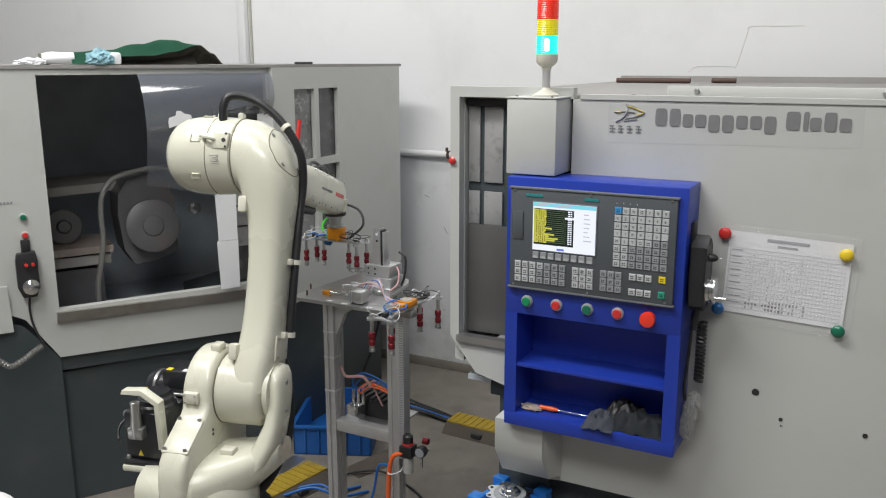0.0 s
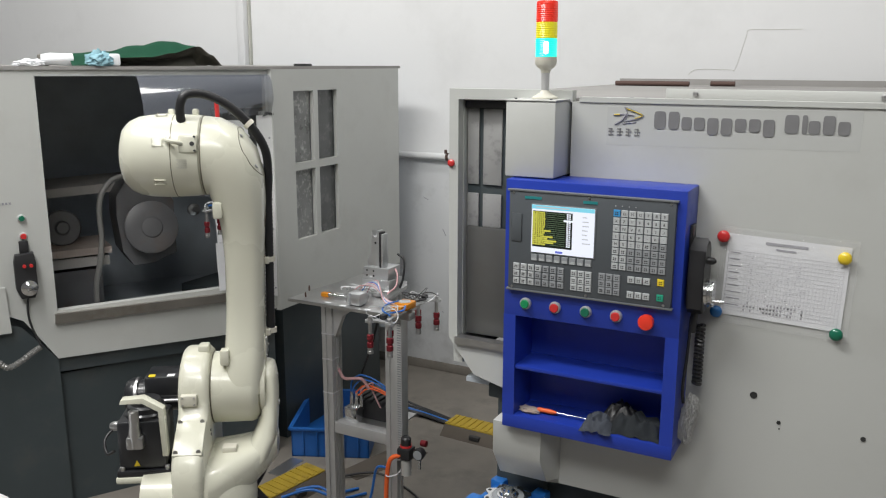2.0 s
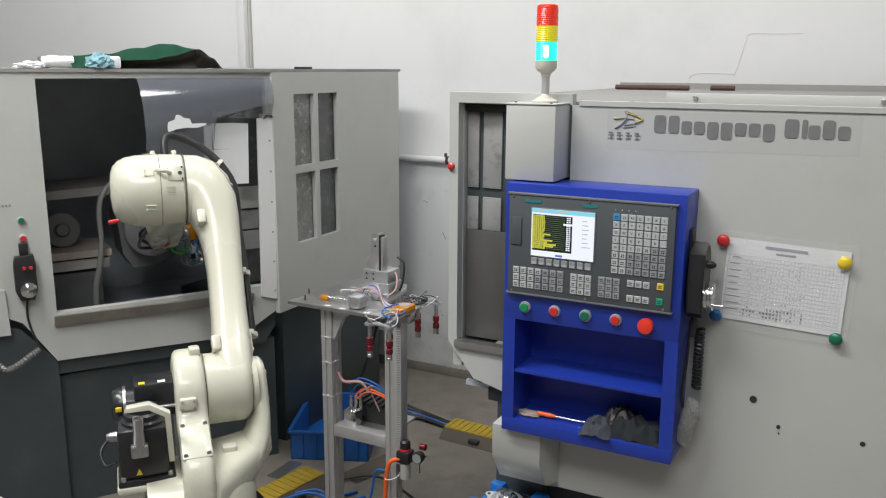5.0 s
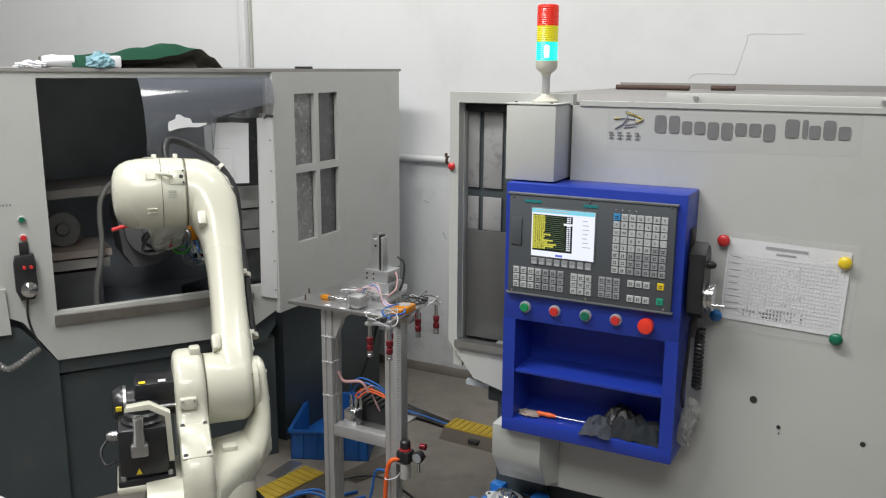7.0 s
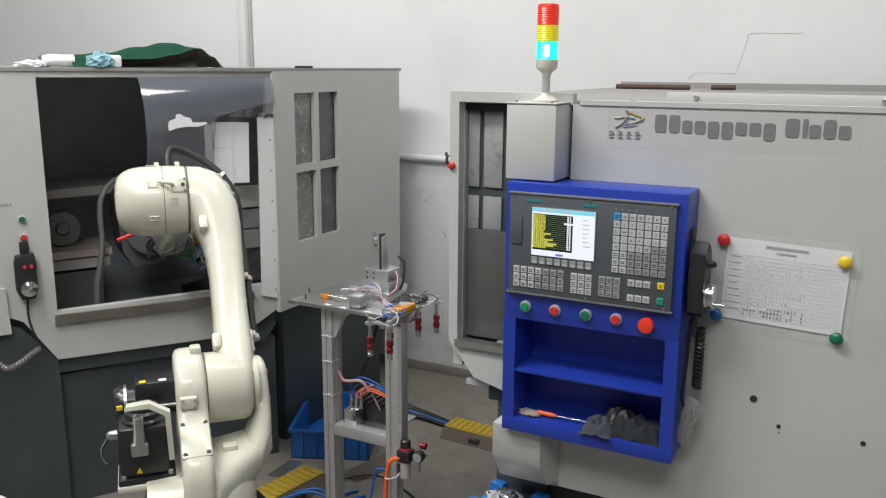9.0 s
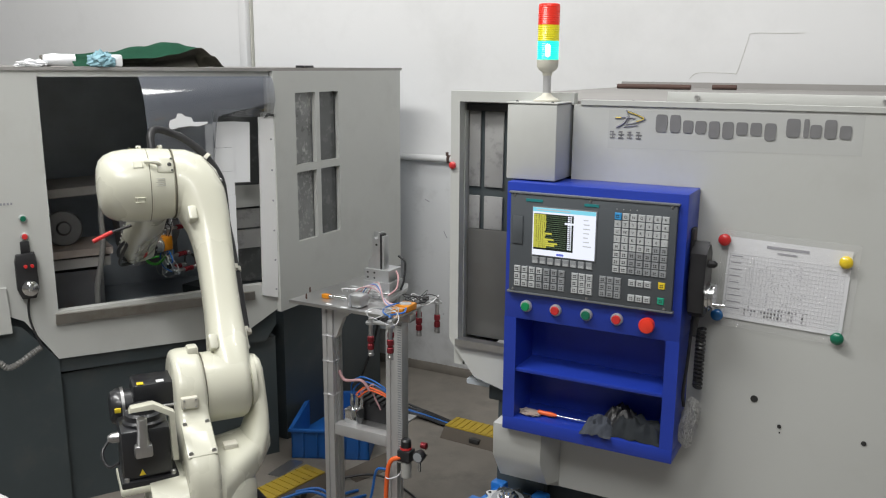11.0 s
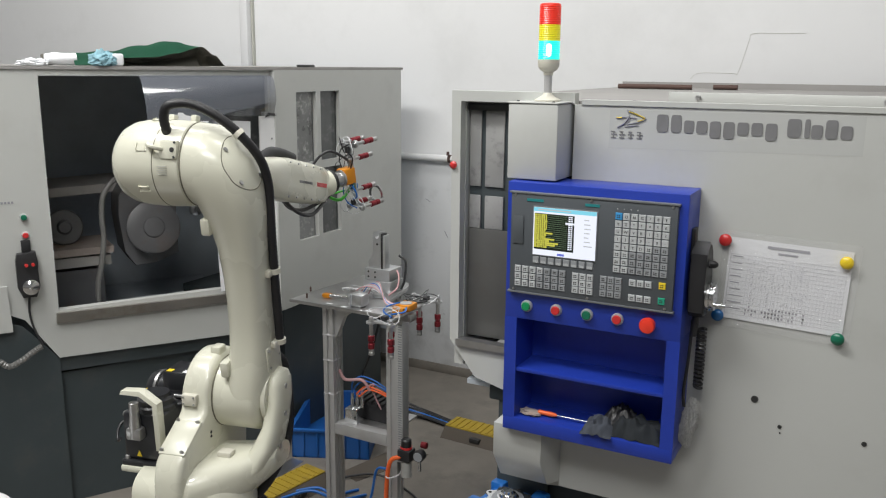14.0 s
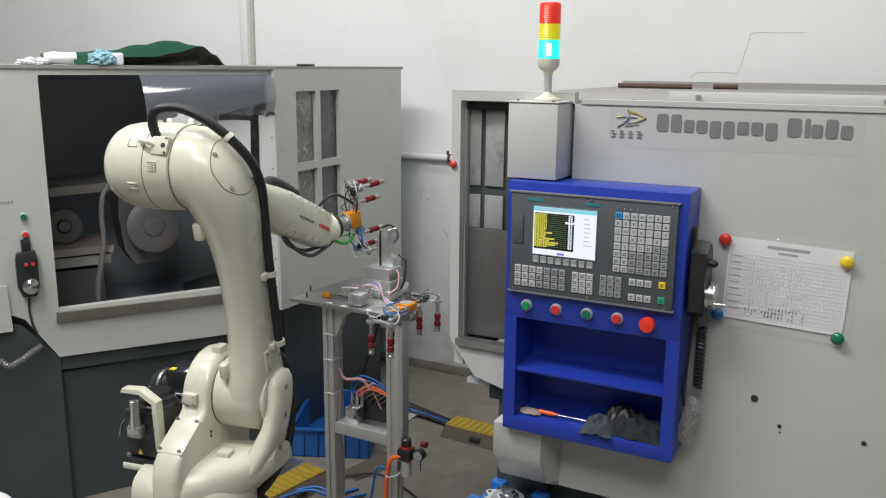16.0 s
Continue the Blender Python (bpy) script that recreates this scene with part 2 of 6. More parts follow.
def tube(bm, points, radius, segs=10, steps=8, ribs=0.0):
    """Swept round tube through the points; ribs gives a corrugated wall."""
    path = spline(points, steps)
    if ribs:
        dense = []
        for a, b in zip(path, path[1:]):
            n = max(1, int((b - a).length / 0.004))
            dense += [a.lerp(b, k / n) for k in range(n)]
        path = dense + [path[-1]]
    side = None
    rings = []
    for i, p in enumerate(path):
        d = (path[min(i + 1, len(path) - 1)] - path[max(i - 1, 0)]).normalized()
        if side is None:
            side = d.orthogonal().normalized()
        side = (side - d * side.dot(d)).normalized()
        up = d.cross(side)
        r = radius * ((1 - ribs) if (ribs and i % 2) else 1)
        rings.append([bm.verts.new(p + r * (math.cos(2 * math.pi * k / segs) * side + math.sin(2 * math.pi * k / segs) * up)) for k in range(segs)])
    for a, b in zip(rings, rings[1:]):
        for k in range(segs):
            j = (k + 1) % segs
            bm.faces.new((a[k], a[j], b[j], b[k]))
    bm.faces.new(rings[0][::-1])
    bm.faces.new(rings[-1])
    return bm


def loft(bm, sections, m=None):
    """Skin through closed sections, each a list of the same number of points."""
    rings = [[bm.verts.new((m @ Vector(p)) if m is not None else Vector(p)) for p in s] for s in sections]
    k = len(rings[0])
    for a, b in zip(rings, rings[1:]):
        for i in range(k):
            j = (i + 1) % k
            bm.faces.new((a[i], a[j], b[j], b[i]))
    bm.faces.new(rings[0][::-1])
    bm.faces.new(rings[-1])
    return bm


def squircle(cx, cy, rx, ry, z, n=28, power=2.6):
    out = []
    for i in range(n):
        a = 2 * math.pi * i / n
        c, s = math.cos(a), math.sin(a)
        out.append((cx + rx * math.copysign(abs(c) ** (2 / power), c), cy + ry * math.copysign(abs(s) ** (2 / power), s), z))
    return out


def prism(bm, outline, z0, z1, m=None, bevel=0.0):
    """Solid from a flat outline (x, y), from z0 to z1."""
    m = m if m is not None else Matrix.Identity(4)
    a = [bm.verts.new(m @ Vector((x, y, z0))) for x, y in outline]
    b = [bm.verts.new(m @ Vector((x, y, z1))) for x, y in outline]
    n = len(a)
    fs = [bm.faces.new((a[i], a[(i + 1) % n], b[(i + 1) % n], b[i])) for i in range(n)]
    fs += [bm.faces.new(a[::-1]), bm.faces.new(b)]
    if bevel:
        es = list({e for f in fs[-2:] for e in f.edges})
        bmesh.ops.bevel(bm, geom=es, offset=bevel, segments=2, affect="EDGES", profile=0.5)
    return bm


def mesh_of(name, bm, mat, smooth=True):
    bmesh.ops.recalc_face_normals(bm, faces=bm.faces)
    me = bpy.data.meshes.new(name)
    bm.to_mesh(me)
    bm.free()
    me.materials.append(mat)
    if smooth and len(me.polygons):
        me.polygons.foreach_set("use_smooth", [True] * len(me.polygons))
        me.set_sharp_from_angle(angle=radians(38))
    return me


def part(name, bm, mat, parent=None, label="", m=None):
    ob = new(name, mesh_of(name, bm, mat))
    if parent is not None:
        ob.parent = parent
    if m is not None:
        ob.matrix_basis = m
    return tagged(ob, label)


def thing(name, label, category, m=None, group="", kind=""):
    ob = new(name)
    ob.empty_display_size = 0.05
    if m is not None:
        ob.matrix_basis = m
    return tagged(ob, label, category, group, kind)


def B():
    return bmesh.new()


def boxpart(name, dims, mat, parent=None, bevel=0.003, label="", m=None):
    return part(name, rounded_box(B(), *dims, bevel), mat, parent, label, m)


def tubepart(name, pts, r, mat, parent=None, label="", ribs=0.0, segs=10):
    return part(name, tube(B(), pts, r, segs, 8, ribs), mat, parent, label)


def lettering(name, text, size, mat, parent, m, label="", depth=0.0006, width=None):
    cu = bpy.data.curves.new(name, "FONT")
    cu.body, cu.size, cu.extrude, cu.align_x = text, size, depth, "LEFT"
    tmp = bpy.data.objects.new(name + "_tmp", cu)
    scene.collection.objects.link(tmp)
    dg = bpy.context.evaluated_depsgraph_get()
    me = bpy.data.meshes.new_from_object(tmp.evaluated_get(dg))
    bpy.data.objects.remove(tmp)
    if width:
        w = max(v.co.x for v in me.vertices) - min(v.co.x for v in me.vertices)
        for v in me.vertices:
            v.co.x *= width / w
    me.materials.clear()
    me.materials.append(mat)
    ob = new(name, me)
    if parent is not None:
        ob.parent = parent
    ob.matrix_basis = m
    return tagged(ob, label)


# ---- room ----
def room():
    tagged(boxpart("floor", (-7, 5, -6, 4.2, -0.1, 0.0), M_FLOOR, None, 0), "worn grey concrete workshop floor with dark stains", "floor", "", "structure")
    wb = tagged(boxpart("wall_back", (-7, 5, 3.985, 4.2, 0, 5.0), M_WALL, None, 0), "white plastered wall with scuffs behind the machines", "wall", "", "structure")
    tagged(boxpart("wall_left", (-7.2, -7, -6, 4.2, 0, 5.0), M_WALL, None, 0), "plain white workshop wall", "wall", "", "structure")
    tagged(boxpart("wall_right", (5, 5.2, -6, 4.2, 0, 5.0), M_WALL, None, 0), "plain white workshop wall", "wall", "", "structure")
    tagged(boxpart("wall_front", (-7, 5, -6.2, -6, 0, 5.0), M_WALL, None, 0), "plain white workshop wall", "wall", "", "structure")
    tagged(boxpart("ceiling", (-7, 5, -6, 4.2, 5.0, 5.1), M_CEIL, None, 0), "plain pale workshop ceiling", "ceiling", "", "structure")
    # Slab up to pipe height, a little greyer than the plaster above it.
    boxpart("lower_wall", (-2.6, 0.5, 3.955, 3.984, 0, 1.185), M_WALL_LOW, wb, 0.004, "scuffed lower wall, greyer than the wall above")
    boxpart("skirting", (-2.6, 0.5, 3.945, 3.956, 0, 0.05), M_FLOOR, wb, 0.002)
    rng = random.Random(5)
    for k in range(9):
        x, z = rng.uniform(-2.3, -1.95), rng.uniform(0.25, 1.0)
        bm = B()
        rounded_box(bm, 0, rng.uniform(0.01, 0.05), -0.001, 0.0, 0, 0.004, 0, m=Matrix.Translation((x, 3.9545, z)) @ Matrix.Rotation(rng.uniform(-1.2, 1.2), 4, "Y"))
        part("scuff", bm, M_GREYINK, wb)
    crack = [(-0.84, 3.984, 1.63), (-0.80, 3.984, 1.655), (-0.66, 3.984, 1.655), (-0.635, 3.984, 1.66), (-0.60, 3.984, 1.79), (-0.585, 3.984, 1.825), (-0.48, 3.984, 1.825), (-0.37, 3.984, 1.825)]
    tubepart("crack", crack, 0.0008, M_STICK, wb, "fine angular crack", segs=5)
    pipe = thing("wall_conduit", "grey plastic conduit running upright on the white wall", "conduit", Matrix.Translation((-3.39, 3.95, 0)))
    boxpart("trunking", (-0.035, 0.02, -0.025, 0.034, 1.2, 5.0), M_WALL, pipe, 0.006)
    boxpart("edge_strip", (0.021, 0.031, 0.012, 0.034, 1.2, 5.0), M_STICK, pipe, 0.002)
    hp = thing("wall_pipe", "white painted horizontal pipe with a clip along the wall", "pipe", Matrix.Translation((0, 3.93, 1.2)))
    part("pipe", lathe(B(), [(-2.9, 0.018), (-1.2, 0.018)], "x", (0, 0, 0), 20), M_WALL, hp)
    part("clip", lathe(B(), [(-2.045, 0.022), (-2.03, 0.022)], "x", (0, 0, 0), 20), M_BUSH, hp, "rusty pipe clip")
    boxpart("clip_screw", (-2.042, -2.032, -0.035, -0.02, 0.02, 0.04), M_BUSH, hp, 0.001)


# ---- grinding machine seen over the robot ----
FRONT = Matrix(((0.506, -0.862, 0, -2.22), (0.862, 0.506, 0, 2.713), (0, 0, 1, 0), (0, 0, 0, 1)))


def flat(outline, d0, d1, m):
    """Plate with outline (u, z) standing in the plane of m, between depths d0 and d1."""
    bm = B()
    return prism(bm, [(u, z) for u, z in outline], -d1, -d0, m @ Matrix.Rotation(radians(90), 4, "X"))


def button(parent, m, mat, r=0.014, label="", ring=M_ALU_MATT, high=0.012):
    b = part("push_button", lathe(B(), [(0, r * 1.36), (0.005, r * 1.36), (0.008, r * 1.18)], "z", (0, 0, 0), 28), ring, parent, label, m)
    part("button_cap", lathe(B(), [(0.004, r), (high, r), (high + 0.002, r * 0.86)], "z", (0, 0, 0), 28), mat, b)
    return b


def facing(x, y, z, m=Matrix.Identity(4)):
    """Local z axis towards the viewer's side of a front panel."""
    return m @ Matrix.Translation((x, y, z)) @ Matrix.Rotation(radians(90), 4, "X")


def grinder():
    g = thing("grinding_machine", "light grey enclosed grinding machine on a dark slate base", "machine")
    part("window_post", flat([(-1.5, 1.655), (-1.5, 1.05), (-0.96, 0.765), (-0.857, 0.603), (-0.845, 0.603), (-0.845, 1.655)], 0, 0.035, FRONT), M_MACH, g)
    part("apron", flat([(-0.845, 0.603), (-0.15, 0.585), (0, 0.67), (0, 0.786), (-0.845, 0.786)], 0, 0.035, FRONT), M_MACH, g)
    part("lintel", flat([(-0.845, 1.633), (-0.012, 1.633), (-0.012, 1.655), (-0.845, 1.655)], 0, 0.035, FRONT), M_MACH, g)
    part("corner_post", flat([(-0.03, 0.786), (0, 0.786), (0, 1.655), (-0.012, 1.655), (-0.012, 1.49), (-0.03, 1.49)], 0.002, 0.037, FRONT), M_MACH, g)
    part("window_sill", flat([(-0.857, 0.740), (-0.10, 0.728), (-0.10, 0.762), (-0.855, 0.777)], -0.016, 0.03, FRONT), M_SILL, g, "worn steel window sill")
    # side panel with four vent windows
    side = B()
    ys = [2.713, 2.850, 2.990, 3.020, 3.163, 3.70]
    zs = [0.66, 0.937, 1.235, 1.267, 1.566, 1.655]
    vv = [[side.verts.new((-2.22, y, z)) for z in zs] for y in ys]
    for i in range(5):
        for j in range(5):
            if not (i in (1, 3) and j in (1, 3)):
                side.faces.new((vv[i][j], vv[i + 1][j], vv[i + 1][j + 1], vv[i][j + 1]))
    bmesh.ops.recalc_face_normals(side, faces=side.faces)
    bmesh.ops.solidify(side, geom=list(side.faces), thickness=0.02)
    part("side_panel", side, M_MACH2, g, "light grey sheet side panel")
    for i in (1, 3):
        for j in (1, 3):
            boxpart("side_pane", (-2.232, -2.2225, ys[i] + 0.0005, ys[i + 1] - 0.0005, zs[j] + 0.0005, zs[j + 1] - 0.0005), M_HAZY if i == 1 else M_PANE, g, 0, "splashed dark window pane")
    # roof, back and inside
    roof = B()
    prism(roof, [(-2.20, 2.713), (-2.20, 3.72), (-4.4, 3.72), (-4.4, 1.30), (-2.975, 1.43)], 1.655, 1.667)
    part("roof", roof, M_ROOF, g, "dusty roof sheet")
    boxpart("back_panel", (-4.4, -2.25, 3.68, 3.70, 0.3, 1.655), M_DARK, g, 0)
    far = B()
    prism(far, [(-4.365, 1.33), (-3.03, 1.44), (-3.03, 1.46), (-4.365, 1.35)], 0.0, 1.654)
    part("end_panel", far, M_MACH, g)
    boxpart("far_panel", (-4.4, -4.37, 1.35, 3.70, 0.0, 1.655), M_DARK, g, 0)
    part("inner_floor", flat([(-1.2, 0.60), (-0.05, 0.60), (-0.05, 0.62), (-1.2, 0.62)], 0.04, 1.3, FRONT), M_DARK, g)
    part("inner_wall", flat([(-1.3, 0.6), (-1.27, 0.6), (-1.27, 1.65), (-1.3, 1.65)], 0.04, 1.2, FRONT), M_DARK, g)
    part("inner_back", flat([(-1.3, 0.6), (0.35, 0.6), (0.35, 1.65), (-1.3, 1.65)], 0.95, 0.97, FRONT), M_DARK, g)
    part("inner_shelf", flat([(-1.25, 1.115), (-0.40, 1.145), (-0.40, 1.182), (-1.25, 1.150)], 0.5, 0.85, FRONT), M_BEAM, g, "dull steel cross beam")
    part("rail", flat([(-1.25, 0.905), (-0.58, 0.912), (-0.58, 0.940), (-1.25, 0.940)], 0.33, 0.60, FRONT), M_RUST, g, "rust-stained slide rail")
    part("bed", flat([(-1.25, 0.62), (-0.62, 0.62), (-0.62, 0.845), (-1.25, 0.845)], 0.36, 0.8, FRONT), M_INNER, g)
    part("bed_slide", flat([(-1.25, 0.856), (-0.59, 0.862), (-0.59, 0.902), (-1.25, 0.900)], 0.345, 0.75, FRONT), M_BEAM, g, "greasy slide under the rail")
    part("grinding_wheel", lathe(B(), [(0, 0.0), (0, 0.070), (0.006, 0.074), (0.044, 0.074), (0.05, 0.068), (0.05, 0.03), (0.058, 0.028), (0.066, 0.022), (0.066, 0)], "z", (0, 0, 0), 40), M_INNER, g, "grey grinding wheel", FRONT @ Matrix.Translation((-0.745, 0.50, 1.003)) @ Matrix.Rotation(radians(80), 4, "X"))
    part("wheel_guard", flat([(-0.53, 0.905), (-0.49, 0.84), (-0.40, 0.845), (-0.31, 0.88), (-0.31, 1.10), (-0.34, 1.17), (-0.40, 1.225), (-0.50, 1.20), (-0.54, 1.14), (-0.545, 1.06)], 0.36, 0.52, FRONT), M_INNER, g, "grey cast wheel guard")
    part("spindle_disc", lathe(B(), [(0, 0), (0, 0.104), (0.008, 0.110), (0.020, 0.110), (0.024, 0.104), (0.024, 0.045), (0.030, 0.040), (0.034, 0.02), (0.034, 0)], "z", (0, 0, 0), 44), M_INNER, g, "", FRONT @ Matrix.Translation((-0.418, 0.33, 1.003)) @ Matrix.Rotation(radians(80), 4, "X"))
    part("chuck", lathe(B(), [(0, 0), (0, 0.024), (0.03, 0.026), (0.04, 0.014), (0.06, 0.012), (0.06, 0)], "z", (0, 0, 0), 16), M_STEEL, g, "dull steel chuck", FRONT @ Matrix.Translation((-0.22, 0.40, 1.05)) @ Matrix.Rotation(radians(80), 4, "X"))
    hose = B()
    tube(hose, [FRONT @ Vector(p) for p in ((-0.66, 0.30, 0.72), (-0.655, 0.30, 0.80), (-0.636, 0.30, 0.88), (-0.621, 0.30, 0.98), (-0.622, 0.30, 1.08), (-0.612, 0.30, 1.15), (-0.579, 0.31, 1.20), (-0.530, 0.32, 1.226), (-0.41, 0.33, 1.245), (-0.30, 0.34, 1.235))], 0.011, 10)
    part("coolant_hose", hose, M_COOL, g, "grey coolant hose")
    part("rear_pane", flat([(-0.20, 0.78), (0.05, 0.78), (0.05, 1.50), (-0.20, 1.50)], 0.10, 0.115, FRONT), M_PANE, g, "dark grey inner sheet")
    part("inner_ledge", flat([(-0.19, 1.101), (-0.02, 1.101), (-0.02, 1.190), (-0.19, 1.192)], 0.085, 0.0985, FRONT), M_MACH2, g)
    for z in (0.926, 1.013):
        part("hazy_pane", flat([(-0.19, z), (-0.02, z), (-0.02, z + 0.078), (-0.19, z + 0.078)], 0.090, 0.0985, FRONT), M_HAZY2, g, "speckled hazy pane")
    # door edge strip with screws
    strip = part("door_edge", flat([(-0.064, 0.742), (0.002, 0.722), (0.012, 1.472), (-0.054, 1.475)], -0.012, 0.0, FRONT), M_WALL, g, "white riveted door edge strip")
    for k in range(6):
        part("screw", lathe(B(), [(0, 0.004), (0.003, 0.0035), (0.004, 0)], "z", (0, 0, 0), 10), M_GREYINK, strip, "", facing(-0.006, -0.012, 0.76 + 0.125 * k, FRONT))
    part("torn_edge", flat([(-0.032, 1.470), (-0.010, 1.478), (0.014, 1.474), (0.014, 1.484), (-0.018, 1.490)], -0.016, -0.012, FRONT), M_INK, strip, "torn black rubber edge")
    # base
    part("base_ledge", flat([(-0.90, 0.545), (-0.05, 0.53), (0, 0.60), (0, 0.66), (-0.15, 0.585), (-0.857, 0.603)], 0.02, 0.6, FRONT), M_BASE, g, "scraped dark slate ledge")
    part("base_front", flat([(-0.855, 0.0), (0.0, 0.0), (0.0, 0.54), (-0.855, 0.53)], 0.04, 0.6, FRONT), M_BASE, g, "dark slate painted base")
    part("base_end", flat([(-1.6, 0.0), (-0.855, 0.0), (-0.855, 0.599), (-0.97, 0.74), (-1.6, 0.98)], 0.01, 0.6, FRONT), M_BASE, g, "dark slate base end")
    boxpart("base_side", (-2.9, -2.30, 2.85, 3.65, 0.0, 0.66), M_BASE, g, 0.004)
    boxpart("vent_knob", (-2.27, -2.225, 2.95, 3.02, 1.667, 1.677), M_BLACK, g, 0.002)
    # buttons
    button(g, facing(-0.932, 0, 1.141, FRONT), M_GREEN_D, 0.010, "green push button")
    button(g, facing(-0.932, 0, 1.076, FRONT), M_RED, 0.010, "red push button")
    for k in range(4):
        part("lettering", flat([(-1.0 + 0.011 * k, 1.192), (-0.993 + 0.011 * k, 1.192), (-0.993 + 0.011 * k, 1.200), (-1.0 + 0.011 * k, 1.200)], -0.0015, 0, FRONT), M_GREYINK, g)
    # clear flap
    fl = B()
    us = [-0.512 + 0.512 * i / 24 for i in range(25)]
    rows = []
    for i, u in enumerate(us):
        col = []
        k01 = (u + 0.512) / 0.512
        rad = 0.16 - 0.085 * k01
        low = 1.19 + 0.035 * math.sin(9 * u) if u < -0.235 else 1.478
        for k in range(13):
            q = min(1, k / 8) * math.pi / 2
            z = 1.636 - rad * 1.3 * (1 - math.cos(q))
            out = 0.006 + rad * 0.75 * math.sin(q)
            if k > 8:
                v = (k - 8) / 4
                z = z + (low - z) * v
                out = out * (1 - 0.55 * v) + 0.004 * math.sin(8 * u)
            col.append(fl.verts.new(FRONT @ Vector((u, -out, z))))
        rows.append(col)
    for a, b in zip(rows, rows[1:]):
        for k in range(12):
            fl.faces.new((a[k], b[k], b[k + 1], a[k + 1]))
    part("clear_flap", fl, M_FLAP, g, "clear glossy plastic curtain")
    # tape and papers on the flap
    part("torn_tape", flat([(-0.432, 1.442), (-0.40, 1.452), (-0.36, 1.456), (-0.325, 1.454), (-0.292, 1.464), (-0.292, 1.470), (-0.345, 1.470), (-0.352, 1.488), (-0.375, 1.492), (-0.385, 1.502), (-0.402, 1.503), (-0.406, 1.486), (-0.43, 1.478), (-0.434, 1.463)], -0.126, -0.124, FRONT), M_PAPER, g, "torn white tape")
    for k, (za, zb) in enumerate(((1.362, 1.462), (1.268, 1.361), (1.174, 1.267), (0.982, 1.173), (0.784, 0.981))):
        part("paper_strip", flat([(-0.240 - 0.002 * k, za), (-0.170, za), (-0.168, zb), (-0.246 - 0.002 * k, zb)], -0.031 - 0.001 * (k % 2), -0.029, FRONT), M_PAPER, g, "white paper strip")
    part("paper_strip", flat([(-0.276, 1.240), (-0.248, 1.240), (-0.244, 1.452), (-0.274, 1.455)], -0.027, -0.025, FRONT), M_PAPER, g, "white paper strip")
    part("paper_strip", flat([(-0.176, 1.222), (-0.104, 1.220), (-0.097, 1.457), (-0.168, 1.462)], -0.026, -0.024, FRONT), M_PAPER, g, "white paper strip")
    # pale cover proud of the front beside the controller
    part("side_cover", flat([(-1.5, 0.730), (-1.002, 0.730), (-1.008, 0.898), (-1.5, 0.935)], -0.012, -0.001, FRONT), M_MACH, g, "light grey proud cover")
    return g


def pendant():
    p = thing("hand_controller", "black hand-wheel controller hung on the grey machine", "controller", facing(-0.938, -0.002, 0.93, FRONT))
    part("body", prism(B(), [(-0.030, 0.085), (0.030, 0.09), (0.036, 0.05), (0.030, 0.0), (0.036, -0.04), (0.022, -0.075), (-0.022, -0.075), (-0.036, -0.04), (-0.036, 0.06)], 0.0, 0.035, None, 0.004), M_BLACK, p)
    boxpart("hanger", (-0.012, 0.018, 0.085, 0.13, 0.0, 0.012), M_BLACK, p)
    part("dial", lathe(B(), [(0.035, 0.028), (0.045, 0.028), (0.048, 0.02), (0.055, 0.01), (0.056, 0)], "z", (0.005, -0.035, 0), 28), M_CHROME, p, "silver dial")
    part("red_knob", lathe(B(), [(0.035, 0.006), (0.045, 0.006), (0.046, 0)], "z", (-0.004, 0.045, 0), 14), M_RED, p)
    part("red_knob", lathe(B(), [(0.035, 0.006), (0.045, 0.006), (0.046, 0)], "z", (0.018, 0.045, 0), 14), M_RED, p)
    tubepart("cable", [(0.0, -0.07, 0.01), (-0.006, -0.13, 0.012), (0.002, -0.19, 0.016), (0.026, -0.262, 0.03)], 0.004, M_BLACK, p)
    tubepart("wrapped_cable", [(0.022, -0.262, 0.03), (-0.010, -0.278, 0.035), (-0.050, -0.304, 0.035), (-0.092, -0.318, 0.035), (-0.125, -0.290, 0.035), (-0.20, -0.25, 0.035)], 0.012, M_FILM, p, "cable wrapped in greyish film", 0.22)


